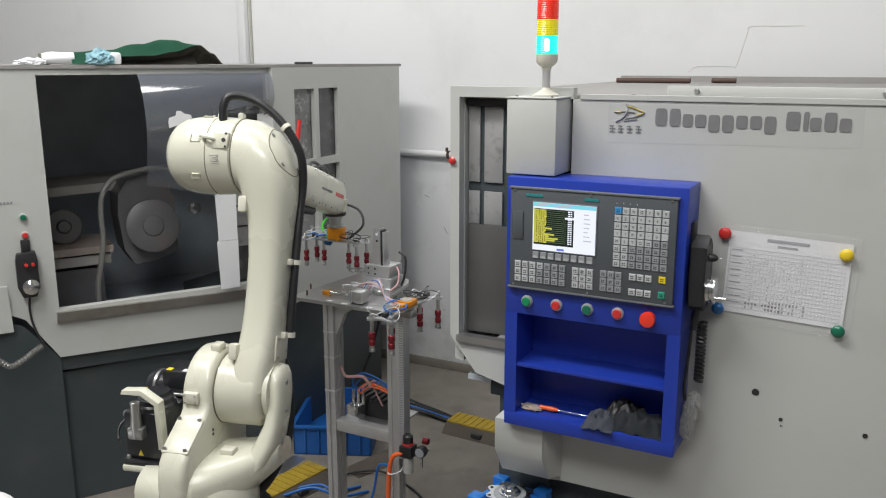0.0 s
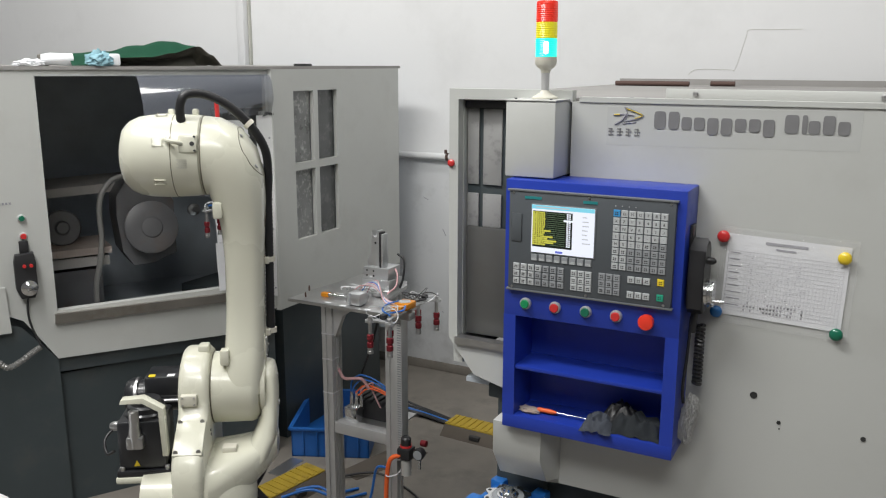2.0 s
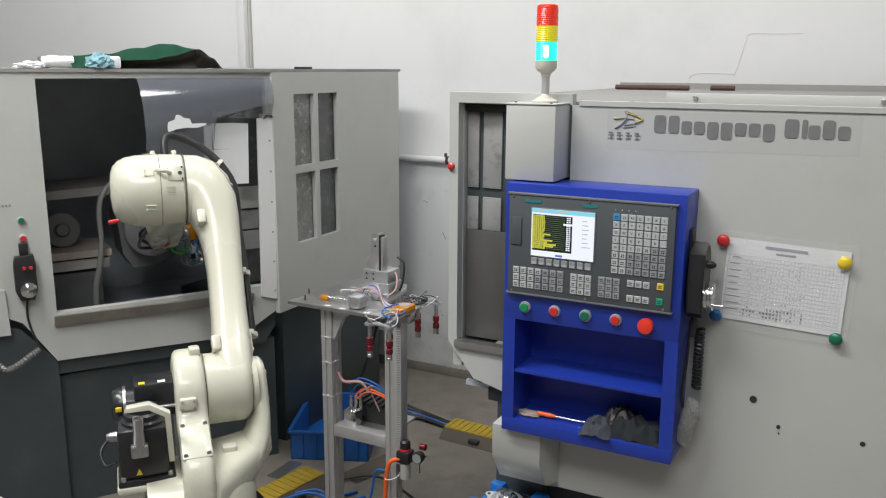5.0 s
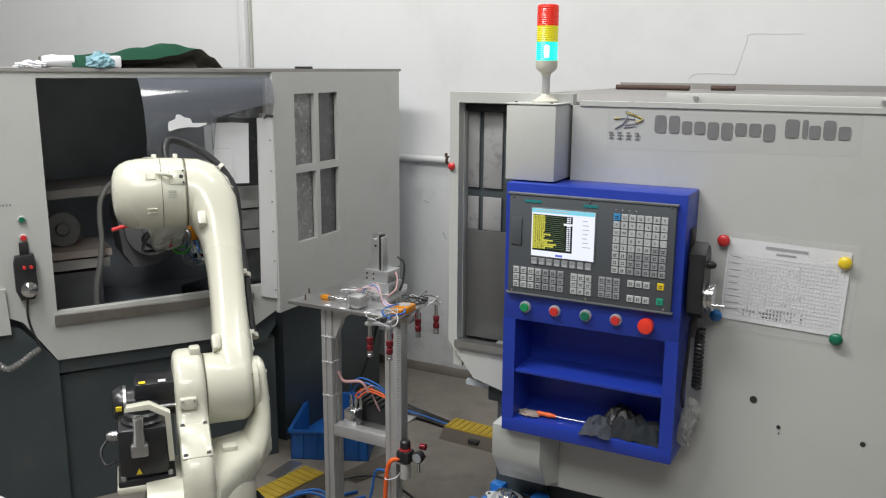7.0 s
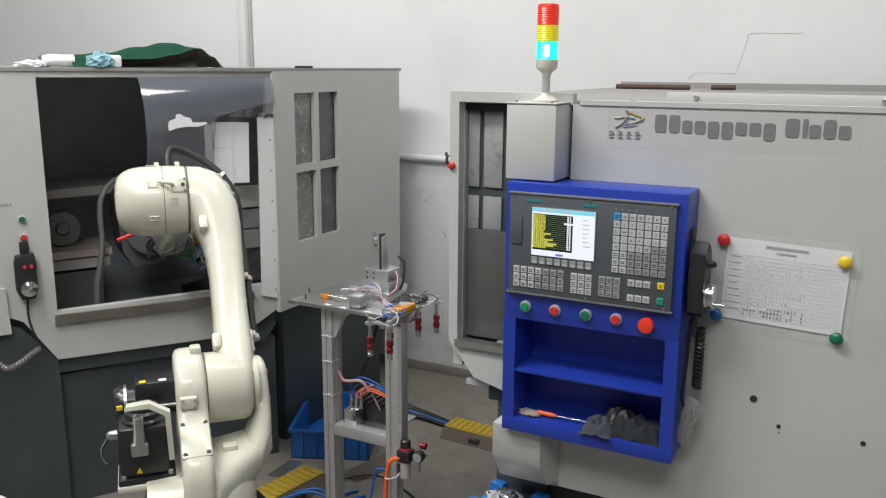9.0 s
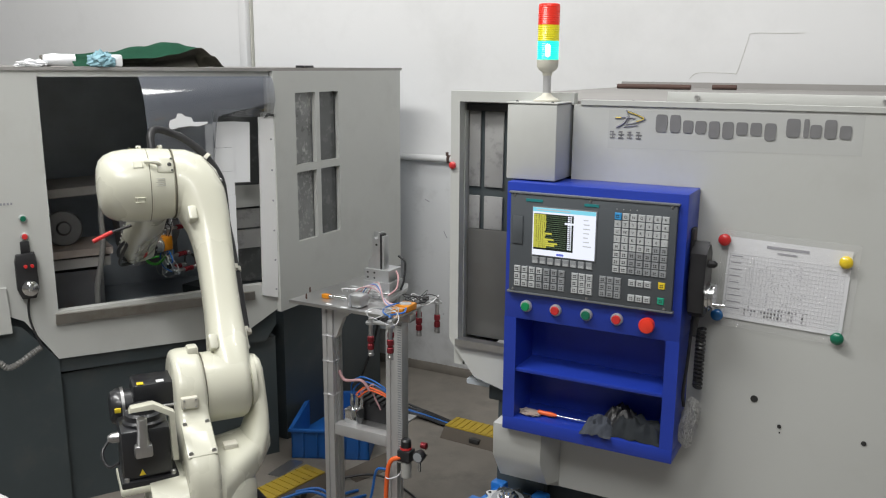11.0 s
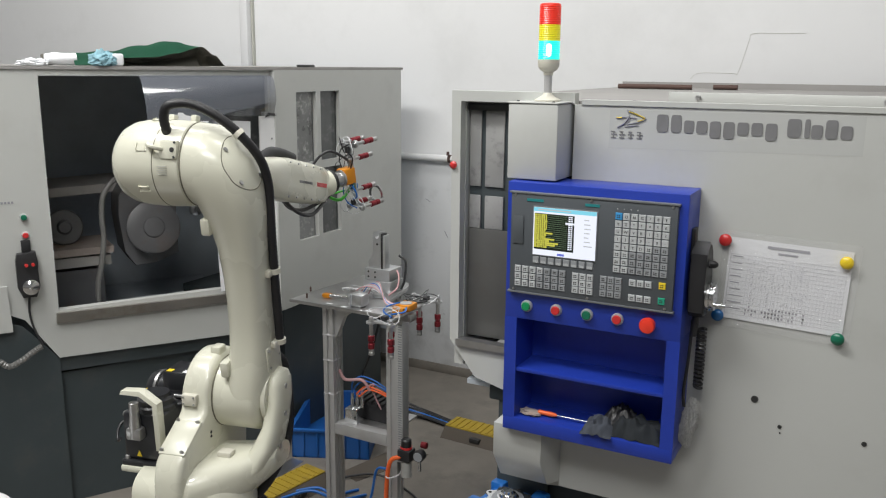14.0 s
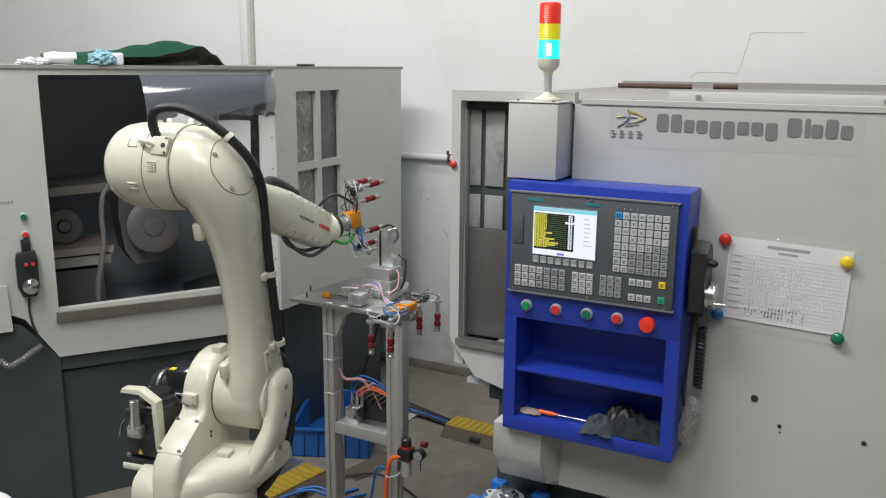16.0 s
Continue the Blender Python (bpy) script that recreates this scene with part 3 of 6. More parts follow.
def roof_clutter():
    z = 1.667
    c = thing("folded_cloth", "crumpled dark green cloth with brown mesh on the machine roof", "cloth", FRONT @ Matrix.Translation((0, 0, z)))

    def height(rows, u):
        for (a, za), (b, zb) in zip(rows, rows[1:]):
            if u <= b:
                k = (u - a) / (b - a)
                return za + (zb - za) * k * k * (3 - 2 * k)
        return rows[-1][1]

    ridge = ((-0.72, 0.045), (-0.57, 0.056), (-0.45, 0.079), (-0.37, 0.096), (-0.33, 0.092), (-0.26, 0.074), (-0.21, 0.043), (-0.165, 0.001))
    hem = ((-0.72, 0.002), (-0.60, 0.006), (-0.56, 0.030), (-0.44, 0.033), (-0.36, 0.048), (-0.26, 0.074), (-0.165, 0.074))

    def sheet(name, u0, u1, mat, lab, under):
        bm = B()
        n, k = 44, 14
        grid = []
        for i in range(n + 1):
            u = u0 + (u1 - u0) * i / n
            top = height(ridge, u)
            low = min(height(hem, u), top)
            row = []
            for j in range(k + 1):
                v = j / k
                wob = 0.006 * noise.noise(Vector((14 * u, 3 * v, 2 + under)))
                if under:
                    zz, dd = low * v, 0.055 + 0.035 * math.sin(math.pi * v) + 2 * wob
                elif v < 0.55:
                    q = v / 0.55
                    zz, dd = low + (top - low) * math.sin(q * math.pi / 2), 0.03 + 0.11 * q + wob
                else:
                    q = (v - 0.55) / 0.45
                    zz, dd = top * math.cos(q * math.pi / 2), 0.14 + 0.12 * q
                row.append(bm.verts.new((u, dd, max(0.0008, zz + (wob if 0.05 < v < 0.95 else 0)))))
            grid.append(row)
        for i in range(n):
            for j in range(k):
                bm.faces.new((grid[i][j], grid[i + 1][j], grid[i + 1][j + 1], grid[i][j + 1]))
        bmesh.ops.solidify(bm, geom=list(bm.faces), thickness=0.0012)
        part(name, bm, mat, c, lab)

    sheet("green_sheet", -0.715, -0.262, M_CLOTH_G, "dark green cloth", 0)
    sheet("brown_mesh", -0.261, -0.166, M_CLOTH_N, "brown mesh cloth", 0)
    sheet("brown_underside", -0.575, -0.262, M_CLOTH_N, "brown mesh cloth", 1)
    roll = B()
    secs = []
    for k in range(15):
        u = -0.808 + 0.105 * k / 14
        rad = 0.0215 * (0.78 + 0.22 * min(1, k / 4))
        secs.append([(u, 0.085 + rad * math.cos(2 * math.pi * i / 22) * (1.15 + 0.15 * noise.noise(Vector((9 * u, i * 0.4, 1)))), 0.0235 + rad * math.sin(2 * math.pi * i / 22) * (1 + 0.16 * noise.noise(Vector((20 * u, i * 0.5, 5))))) for i in range(22)])
    loft(roll, secs)
    tagged(part("paper_roll", roll, M_PAPER, None, "", FRONT @ Matrix.Translation((0, 0, z))), "crumpled white paper roll lying on the machine roof", "paper roll")
    tagged(part("dark_scrap", rounded_box(B(), -0.812, -0.775, 0.125, 0.16, 0.0, 0.042, 0.006), M_CLOTH_N, None, "", FRONT @ Matrix.Translation((0, 0, z + 0.0005))), "small dark cloth bundle beside the paper roll", "cloth")
    tagged(part("white_scrap", rounded_box(B(), -0.592, -0.552, 0.045, 0.07, 0.0, 0.044, 0.008, 2), M_PAPER, None, "", FRONT @ Matrix.Translation((0, -0.04, z + 0.0005))), "folded white paper scrap beside the pale blue rag", "paper")
    rag = B()
    bmesh.ops.create_icosphere(rag, subdivisions=4, radius=1.0)
    for v in rag.verts:
        f = 1.05 + 0.35 * noise.noise(v.co * 2.3) + 0.3 * noise.noise(v.co * 6.5)
        v.co = Vector((v.co.x * 0.042 * f, v.co.y * 0.03 * f, max(-0.02, v.co.z * 0.031 * f)))
    tagged(part("rag", rag, M_CLOTH_B, None, "", FRONT @ Matrix.Translation((-0.625, 0.01, z + 0.0205))), "crumpled pale blue rag on the machine roof", "rag")
    w = B()
    bmesh.ops.create_icosphere(w, subdivisions=4, radius=1.0)
    for v in w.verts:
        f = 1 + 0.3 * noise.noise(v.co * 1.9) + 0.3 * noise.noise(v.co * 6)
        v.co = Vector((v.co.x * 0.05 * f, v.co.y * 0.04 * f, max(-0.008, v.co.z * 0.016 * f)))
    tagged(part("plastic_scrap", w, M_PAPER, None, "", FRONT @ Matrix.Translation((-0.85, 0.06, z + 0.0085))), "crumpled white plastic scrap on the machine roof", "scrap")


# ---- lettered machine with the control cabinet ----
def letter_shape(parent, x, y, z, w, tall, tail):
    """One plain bar of the lettering, of its height and width."""
    z0, z1 = z - (0.010 if tail else 0.0), z + (0.0435 if tall else 0.031)
    bar = squircle(x + 0.41 * w, (z0 + z1) / 2, max(0.0050, 0.41 * w), (z1 - z0) / 2, 0, 24, 5.0)
    part("letter_bar", flat([(px, pz) for px, pz, _ in bar], -0.0022, -0.0004, Matrix.Translation((0, y, 0))), M_TEXT, parent)


def lettered_machine():
    g = thing("machining_centre", "light grey machine enclosure with grey lettering and open side door", "machine")
    Y = 2.13
    idm = Matrix.Translation((0, Y, 0))
    part("front_panel", flat([(-0.74, 0.50), (2.4, 0.50), (2.4, 1.583), (-0.74, 1.583)], 0, 0.03, idm), M_MACH, g, "light grey sheet front")
    part("front_lip", flat([(-0.72, 1.583), (2.4, 1.583), (2.4, 1.5955), (-0.72, 1.5955)], -0.004, 0.03, idm), M_MACH, g)
    part("door_frame", flat([(-1.10, 0.886), (-1.016, 0.781), (-0.92, 0.757), (-0.74, 0.757), (-0.74, 0.889), (-1.072, 0.889), (-1.072, 1.583), (-0.74, 1.583), (-0.74, 1.612), (-1.10, 1.612)], 0, 0.03, idm), M_MACH, g, "chipped white door frame")
    part("door_sill", flat([(-1.075, 0.872), (-0.86, 0.872), (-0.86, 0.893), (-1.075, 0.893)], -0.012, 0.02, idm), M_STEEL, g, "worn steel sill")
    boxpart("roof", (-1.10, 2.4, Y + 0.031, 3.80, 1.579, 1.591), M_ROOF, g, 0, "dusty grey roof sheet")
    boxpart("end_panel", (-1.10, -1.07, Y + 0.032, 3.80, 0.80, 1.578), M_MACH, g, 0)
    boxpart("end_panel", (2.37, 2.40, Y + 0.032, 3.80, 0.491, 1.578), M_MACH, g, 0)
    boxpart("back_panel", (-1.10, 2.4, 3.80, 3.83, 0.3, 1.615), M_ROOF, g, 0)
    boxpart("inner_wall", (-0.60, -0.57, Y + 0.04, 3.75, 0.5, 1.58), M_DARK, g, 0)
    boxpart("inner_floor", (-1.06, -0.6, Y + 0.04, 3.75, 0.74, 0.755), M_DARK, g, 0)
    # inner sliding door with panes
    door = thing("inner_door", "", "", None)
    door.parent = g
    boxpart("door_sheet", (-1.068, -0.76, 2.185, 2.197, 0.895, 1.575), M_BASE, door, 0.002)
    for x0, x1 in ((-1.066, -1.03), (-1.017, -0.959)):
        for z0, z1 in ((1.218, 1.315), (1.341, 1.556)):
            boxpart("door_pane", (x0, x1, 2.178, 2.1845, z0, z1), M_HAZY2, door, 0.002, "speckled grey pane")
    boxpart("kick_sheet", (-1.062, -0.80, 2.168, 2.174, 0.895, 1.219), M_KICK, door, 0.002, "stained steel sheet")
    boxpart("door_track", (-1.066, -0.76, 2.162, 2.177, 1.558, 1.578), M_BLACK, door, 0.002)
    boxpart("base", (-0.94, 2.3, 2.20, 3.7, 0.0, 0.49), M_BASE, g, 0.004, "dark green-grey base")
    boxpart("corner_leg", (-0.955, -0.80, 2.17, 2.30, 0.0, 0.74), M_BASE, g, 0.004)
    boxpart("leg_bracket", (-0.985, -0.80, 2.165, 2.30, 0.705, 0.75), M_BASE, g, 0.006)
    ch = B()
    prism(ch, [(2.03, 0.70), (2.03, 0.606), (2.085, 0.52), (2.129, 0.50), (2.129, 0.70)], -0.906, -0.763, Matrix(((0, 0, 1, 0), (1, 0, 0, 0), (0, 1, 0, 0), (0, 0, 0, 1))))
    part("drip_chin", ch, M_MACH, g, "light grey drip box")
    part("drip_cheek", loft(B(), [[(-0.762, 2.031, 0.70), (-0.762, 2.031, 0.607), (-0.762, 2.085, 0.52), (-0.762, 2.1295, 0.50), (-0.762, 2.1295, 0.70)], [(-0.742, 2.112, 0.70), (-0.742, 2.112, 0.607), (-0.742, 2.118, 0.52), (-0.742, 2.1295, 0.50), (-0.742, 2.1295, 0.70)]]), M_MACH, g)
    part("filler_panel", flat([(-0.90, 0.50), (-0.7405, 0.50), (-0.7405, 0.756), (-0.90, 0.756)], 0.0005, 0.03, idm), M_MACH, g)
    # roof bar and bolts
    bar = part("roof_bar", rounded_box(B(), -0.526, 2.3, 2.245, 2.253, 1.5915, 1.617, 0.001), M_MACH, g, "white flat bar with bolts")
    for x in (-0.45, -0.02, 0.6):
        part("bolt", lathe(B(), [(0, 0.007), (0.006, 0.007), (0.007, 0.004)], "z", (0, 0, 0), 6), M_STEEL, bar, "", facing(x, 2.245, 1.605))
    for x in (-0.56, -0.60, -0.66, 0.0):
        part("screw", lathe(B(), [(0, 0.005), (0.004, 0.004)], "z", (x, 2.18 + 0.01 * math.sin(50 * x), 1.5915), 8), M_BLACK, g)
    for x, z, r in ((-0.236, 0.867, 0.009), (0.018, 0.803, 0.006), (-0.172, 0.806, 0.005), (-0.17, 0.79, 0.002)):
        part("bolt_hole", lathe(B(), [(0, r), (0.0015, r)], "z", (0, 0, 0), 16), M_INK, g, "", facing(x, Y - 0.0005, z))
    # decal with lettering and emblem
    part("decal", flat([(-0.645, 1.475), (-0.055, 1.485), (-0.055, 1.575), (-0.645, 1.572)], -0.0003, 0.0002, idm), M_LABEL, g, "clear lettering film")
    x = -0.524
    for wd, tall, tail, bowl, stem in ((0.032, 1, 0, 2, 0), (0.029, 1, 0, 1, -1), (0.027, 0, 0, 1, 1), (0.029, 0, 0, 1, -1), (0.029, 0, 1, 1, 1), (0.029, 0, 1, 1, 1), (0.029, 0, 0, 1, 0), (0.029, 0, 0, 1, -1), (0.029, 0, 1, 1, 1), (0.014, 0, 0, 0, 0), (0.034, 1, 0, 2, -1), (0.013, 1, 0, 0, 2), (0.027, 0, 0, 1, 1), (0.029, 1, 0, 1, 1), (0.028, 0, 0, 1, 0)):
        if bowl or stem:
            letter_shape(g, x, Y, 1.5215, wd * 1.105, tall, tail)
        x += wd * 1.105
    em = B()

    def stroke(pts, r=0.0012):
        tube(em, [(x, Y - 0.002, z) for x, z in pts], r, 5, 4)
    stroke([(-0.60, 1.573), (-0.572, 1.564), (-0.552, 1.553), (-0.572, 1.543), (-0.60, 1.537)], 0.0018)
    stroke([(-0.60, 1.573), (-0.592, 1.555), (-0.60, 1.537)], 0.0014)
    stroke([(-0.628, 1.553), (-0.60, 1.555), (-0.575, 1.553)], 0.002)
    stroke([(-0.624, 1.529), (-0.606, 1.54), (-0.594, 1.557)], 0.0028)
    stroke([(-0.604, 1.531), (-0.57, 1.536)], 0.0014)
    part("emblem", em, M_GREYINK, g, "white and grey arrow emblem")
    eg = B()
    tube(eg, [(x, Y - 0.0035, z) for x, z in ((-0.595, 1.569), (-0.57, 1.561), (-0.554, 1.553), (-0.572, 1.545))], 0.0011, 5, 4)
    tube(eg, [(x, Y - 0.0035, z) for x, z in ((-0.626, 1.5535), (-0.612, 1.554))], 0.0016, 5, 4)
    part("emblem_edge", eg, M_KEYYEL, g)
    for k in range(4):
        for z, w in ((1.518, 0.010), (1.511, 0.015), (1.503, 0.013)):
            part("character_bar", rounded_box(B(), -0.640 + 0.0225 * k, -0.640 + 0.0225 * k + w, Y - 0.002, Y - 0.0005, z - 0.0013, z + 0.0013), M_TEXT, g)
        part("character_bar", rounded_box(B(), -0.634 + 0.0225 * k, -0.6315 + 0.0225 * k, Y - 0.0022, Y - 0.0008, 1.501, 1.519), M_TEXT, g)
    part("seam_mark", flat([(0.03, 1.40), (0.034, 1.40), (0.034, 1.415), (0.03, 1.415)], -0.0015, 0, idm), M_BUSH, g)
    return g


def roof_rods():
    for x0, x1, y in ((-1.03, -0.73, 3.50), (-0.665, -0.57, 3.60)):
        tagged(part("steel_rod", lathe(B(), [(x0, 0.010), (x1, 0.010)], "x", (0, y, 1.6015), 12), M_BUSH, None), "short rusty steel rod lying on the machine roof", "rod", "rods on the roof")


def magnet(x, z, mat, lab):
    p = part("magnet", lathe(B(), [(0, 0.0145), (0.006, 0.015), (0.010, 0.012), (0.012, 0.006), (0.0125, 0)], "z", (0, 0, 0), 24), mat, None, "", facing(x, 2.1205, z))
    return tagged(p, lab, "magnet", "round magnets on the machine")


def inspection_sheet():
    m = Matrix.Translation((-0.1905, 2.127, 1.162)) @ Matrix.Rotation(radians(2.0), 4, "Y")
    p = thing("inspection_sheet", "printed grid sheet in a clear sleeve on the machine", "paper sheet", m)
    boxpart("sheet", (-0.138, 0.138, -0.001, 0.0, -0.098, 0.108), M_PAPER, p, 0, "white printed sheet")
    gr = B()
    for k in range(17):
        z = -0.085 + 0.0095 * k
        rounded_box(gr, -0.132, 0.130, -0.0018, -0.001, z - 0.00022, z + 0.00022)
    for k in range(29):
        x = -0.09 + 0.0078 * k
        rounded_box(gr, x - 0.00022, x + 0.00022, -0.0018, -0.001, -0.085, 0.067)
    rounded_box(gr, -0.1325, -0.1315, -0.0018, -0.001, -0.085, 0.067)
    part("printed_grid", gr, M_GRID, p)
    tx = B()
    rng = random.Random(4)
    for k in range(9):
        rounded_box(tx, -0.128, -0.128 + rng.uniform(0.022, 0.034), -0.002, -0.001, 0.0605 - 0.0165 * k, 0.0630 - 0.0165 * k)
    rounded_box(tx, -0.05, 0.045, -0.002, -0.001, 0.090, 0.097)
    rounded_box(tx, -0.025, 0.02, -0.002, -0.001, 0.078, 0.083)
    for k in range(60):
        i, j = rng.randrange(18), rng.randrange(3)
        rounded_box(tx, -0.086 + 0.0078 * i, -0.082 + 0.0078 * i, -0.002, -0.001, -0.082 + 0.0095 * j, -0.0775 + 0.0095 * j)
    for k in range(70):
        i, j = rng.randrange(18), rng.randrange(12)
        rounded_box(tx, -0.086 + 0.0078 * i, -0.0835 + 0.0078 * i, -0.002, -0.001, -0.053 + 0.0095 * j, -0.0505 + 0.0095 * j)
    part("printed_marks", tx, M_MARK, p)
    sl = B()
    n, k = 24, 10
    grid = [[sl.verts.new((-0.155 + 0.31 * i / n, -0.004 - 0.0022 * noise.noise(Vector((i * 0.35, j * 0.5, 3))), -0.12 + 0.245 * j / k)) for j in range(k + 1)] for i in range(n + 1)]
    for i in range(n):
        for j in range(k):
            sl.faces.new((grid[i][j], grid[i + 1][j], grid[i + 1][j + 1], grid[i][j + 1]))
    part("sleeve", sl, M_SLEEVE, p, "clear plastic sleeve")
    magnet(-0.335, 1.267, M_RED, "round red plastic magnet on the paper sleeve")
    magnet(-0.062, 1.241, M_YELLOW, "round yellow plastic magnet on the paper sleeve")
    magnet(-0.340, 1.075, M_BLUEP, "round blue plastic magnet on the paper sleeve")
    magnet(-0.064, 1.056, M_GREEN_D, "round green plastic magnet on the paper sleeve")
    q = part("magnet", lathe(B(), [(0, 0.010), (0.006, 0.0105), (0.010, 0.006), (0.0105, 0)], "z", (0, 0, 0), 20), M_RED, None, "", facing(-1.092, 2.1295, 1.404))
    tagged(q, "small red magnet on the white door frame", "magnet", "round magnets on the machine")


def head_box():
    b = thing("junction_box", "light grey sheet-metal box carrying the signal tower", "box")
    boxpart("box", (-0.884, -0.748, 2.028, 2.20, 1.392, 1.586), M_MACH, b, 0.004)
    boxpart("lid", (-0.886, -0.746, 2.026, 2.205, 1.5865, 1.590), M_MACH, b, 0.001)
    for x, y in ((-0.87, 2.06), (-0.765, 2.04), (-0.757, 2.18)):
        part("lid_bolt", lathe(B(), [(0, 0.004), (0.003, 0.003)], "z", (x, y, 1.590), 8), M_BLACK, b)


def signal_tower():
    t = thing("signal_tower", "three-colour signal tower with its green lamp lit", "signal lamp", Matrix.Translation((-0.805, 2.10, 1.5905)))
    part("foot", lathe(B(), [(0, 0.034), (0.004, 0.034), (0.008, 0.026), (0.016, 0.013), (0.022, 0.0105)], "z", (0, 0, 0), 32), M_CREAM, t)
    part("stem", lathe(B(), [(0.018, 0.0105), (0.07, 0.0105)], "z", (0, 0, 0), 20), M_ALU_MATT, t)
    part("cup", lathe(B(), [(0.066, 0.012), (0.074, 0.013), (0.080, 0.022), (0.088, 0.0275), (0.106, 0.028)], "z", (0, 0, 0), 36), M_CREAM, t)
    for z0, z1, mat, nm, lab in ((0.106, 0.153, M_LAMP_G, "green_lens", "lit green lens"), (0.153, 0.193, M_LAMP_Y, "yellow_lens", "yellow ribbed lens"), (0.193, 0.240, M_LAMP_R, "red_lens", "red ribbed lens")):
        prof = []
        n = 9
        for i in range(n):
            za = z0 + (z1 - z0) * i / n
            zb = z0 + (z1 - z0) * (i + 0.5) / n
            prof += [(za, 0.0268), (zb, 0.0280)]
        prof += [(z1 - 0.0005, 0.0268)]
        part(nm, lathe(B(), prof, "z", (0, 0, 0), 36), mat, t, lab)
    part("cap", lathe(B(), [(0.2395, 0.027), (0.244, 0.026), (0.246, 0.02), (0.2465, 0)], "z", (0, 0, 0), 36), M_LAMP_R, t)
    part("bulb_glow", lathe(B(), [(0.112, 0.003), (0.116, 0.007), (0.142, 0.007), (0.146, 0.003)], "z", (0.008, -0.0228, 0), 14), M_LAMP_W, t, "glaring lit bulb")


def key_mesh(w, h, mat):
    bm = B()
    rounded_box(bm, -w / 2, w / 2, -h / 2, h / 2, 0, 0.003)
    for v in bm.verts:
        if v.co.z > 0.001:
            v.co.x *= 0.86
            v.co.y *= 0.86
    return mesh_of("key", bm, mat, False)


def control_cabinet():
    c = thing("control_cabinet", "royal blue sheet-metal control cabinet with open shelves on the machine", "control cabinet")
    x0, x1, y0, y1, z0, z1 = -0.867, -0.403, 2.0, 2.128, 0.704, 1.389
    sx0, sx1, sz0, sz1 = -0.833, -0.436, 0.742, 1.024
    boxpart("upper_housing", (x0, x1, y0, y1, sz1, z1), M_BLUE, c, 0.003)
    boxpart("bottom_rail", (x0, x1, y0, y1, z0, sz0), M_BLUE, c, 0.003)
    boxpart("side_wall", (x0, sx0, y0 + 0.0005, y1, sz0 - 0.003, sz1 + 0.003), M_BLUE, c, 0)
    boxpart("side_wall", (sx1, x1, y0 + 0.0005, y1, sz0 - 0.003, sz1 + 0.003), M_BLUE, c, 0)
    boxpart("back_wall", (sx0, sx1, y1 - 0.006, y1, sz0, sz1), M_BLUE, c, 0)
    boxpart("shelf", (sx0 - 0.002, sx1 + 0.002, y0 + 0.004, y1 - 0.004, 0.874, 0.884), M_BLUE, c, 0.002)
    # operating panel
    p = boxpart("operating_panel", (-0.852, -0.425, 1.988, 2.003, 1.101, 1.363), M_PANEL, c, 0.003, "dark grey control panel with screen and keys")
    P = 1.988
    boxpart("panel_edge", (-0.856, -0.421, 1.9855, 1.9995, 1.361, 1.366), M_EDGE, p, 0.001)
    boxpart("panel_edge", (-0.856, -0.421, 1.9855, 1.9995, 1.098, 1.103), M_EDGE, p, 0.001)
    k = -0.403
    boxpart("bezel", (k - 0.387, k - 0.215, P - 0.002, P, 1.203, 1.333), M_EDGE, p, 0.001)
    boxpart("screen", (k - 0.384, k - 0.2185, P - 0.004, P - 0.0021, 1.207, 1.330), M_SCR_W, p, 0, "lit screen with a program list")
    s0, w = k - 0.384, 0.1655
    boxpart("screen_bar", (s0, s0 + w, P - 0.0048, P - 0.0042, 1.320, 1.330), M_SCR_C, p, 0)
    boxpart("screen_field", (s0 + 0.003, s0 + 0.109, P - 0.0048, P - 0.0042, 1.222, 1.315), M_SCR_K, p, 0)
    rng = random.Random(9)
    gre, lines, cuts = B(), B(), B()
    for i in range(17):
        z = 1.3110 - 0.0051 * i
        row = B()
        long = (0.036, 0.0365, 0.036, 0.038, 0.036, 0.0365, 0.037, 0.036, 0.034, 0.052, 0.036, 0.034, 0.058, 0.044, 0.068, 0.060, 0.038)[i]
        rounded_box(row, s0 + 0.003, s0 + long, P - 0.0054, P - 0.0049, z - 0.0022, z + 0.0022)
        part("screen_line", row, M_SCR_Y, p)
        rounded_box(lines, s0 + long + 0.002, s0 + 0.090, P - 0.0054, P - 0.0049, z - 0.0006, z + 0.0004)
        rounded_box(gre, s0 + 0.094, s0 + 0.099, P - 0.0054, P - 0.0049, z - 0.0016, z + 0.0016)
        rounded_box(gre, s0 + 0.1005, s0 + 0.1045, P - 0.0054, P - 0.0049, z - 0.0016, z + 0.0016)
        for x in (0.010, 0.0165, 0.0215, 0.027, 0.032):
            if rng.random() < 0.8:
                rounded_box(cuts, s0 + x, s0 + x + rng.uniform(0.0008, 0.0022), P - 0.0057, P - 0.0055, z - 0.0015, z + 0.0013)
    part("screen_column", gre, M_SCR_W, p)
    part("screen_rule", lines, M_SCR_D, p)
    part("screen_print", cuts, M_SCR_K, p)
    boxpart("screen_cursor", (s0 + 0.086, s0 + 0.113, P - 0.0056, P - 0.0055, 1.292, 1.297), M_SCR_W, p, 0)
    boxpart("screen_tag", (s0 + 0.066, s0 + 0.085, P - 0.0048, P - 0.0042, 1.2095, 1.215), M_SCR_B, p, 0)
    sg = B()
    for i in range(7):
        z = 1.306 - 0.011 * i
        rounded_box(sg, s0 + 0.135, s0 + 0.135 + rng.uniform(0.01, 0.022), P - 0.0048, P - 0.0043, z, z + 0.0025)
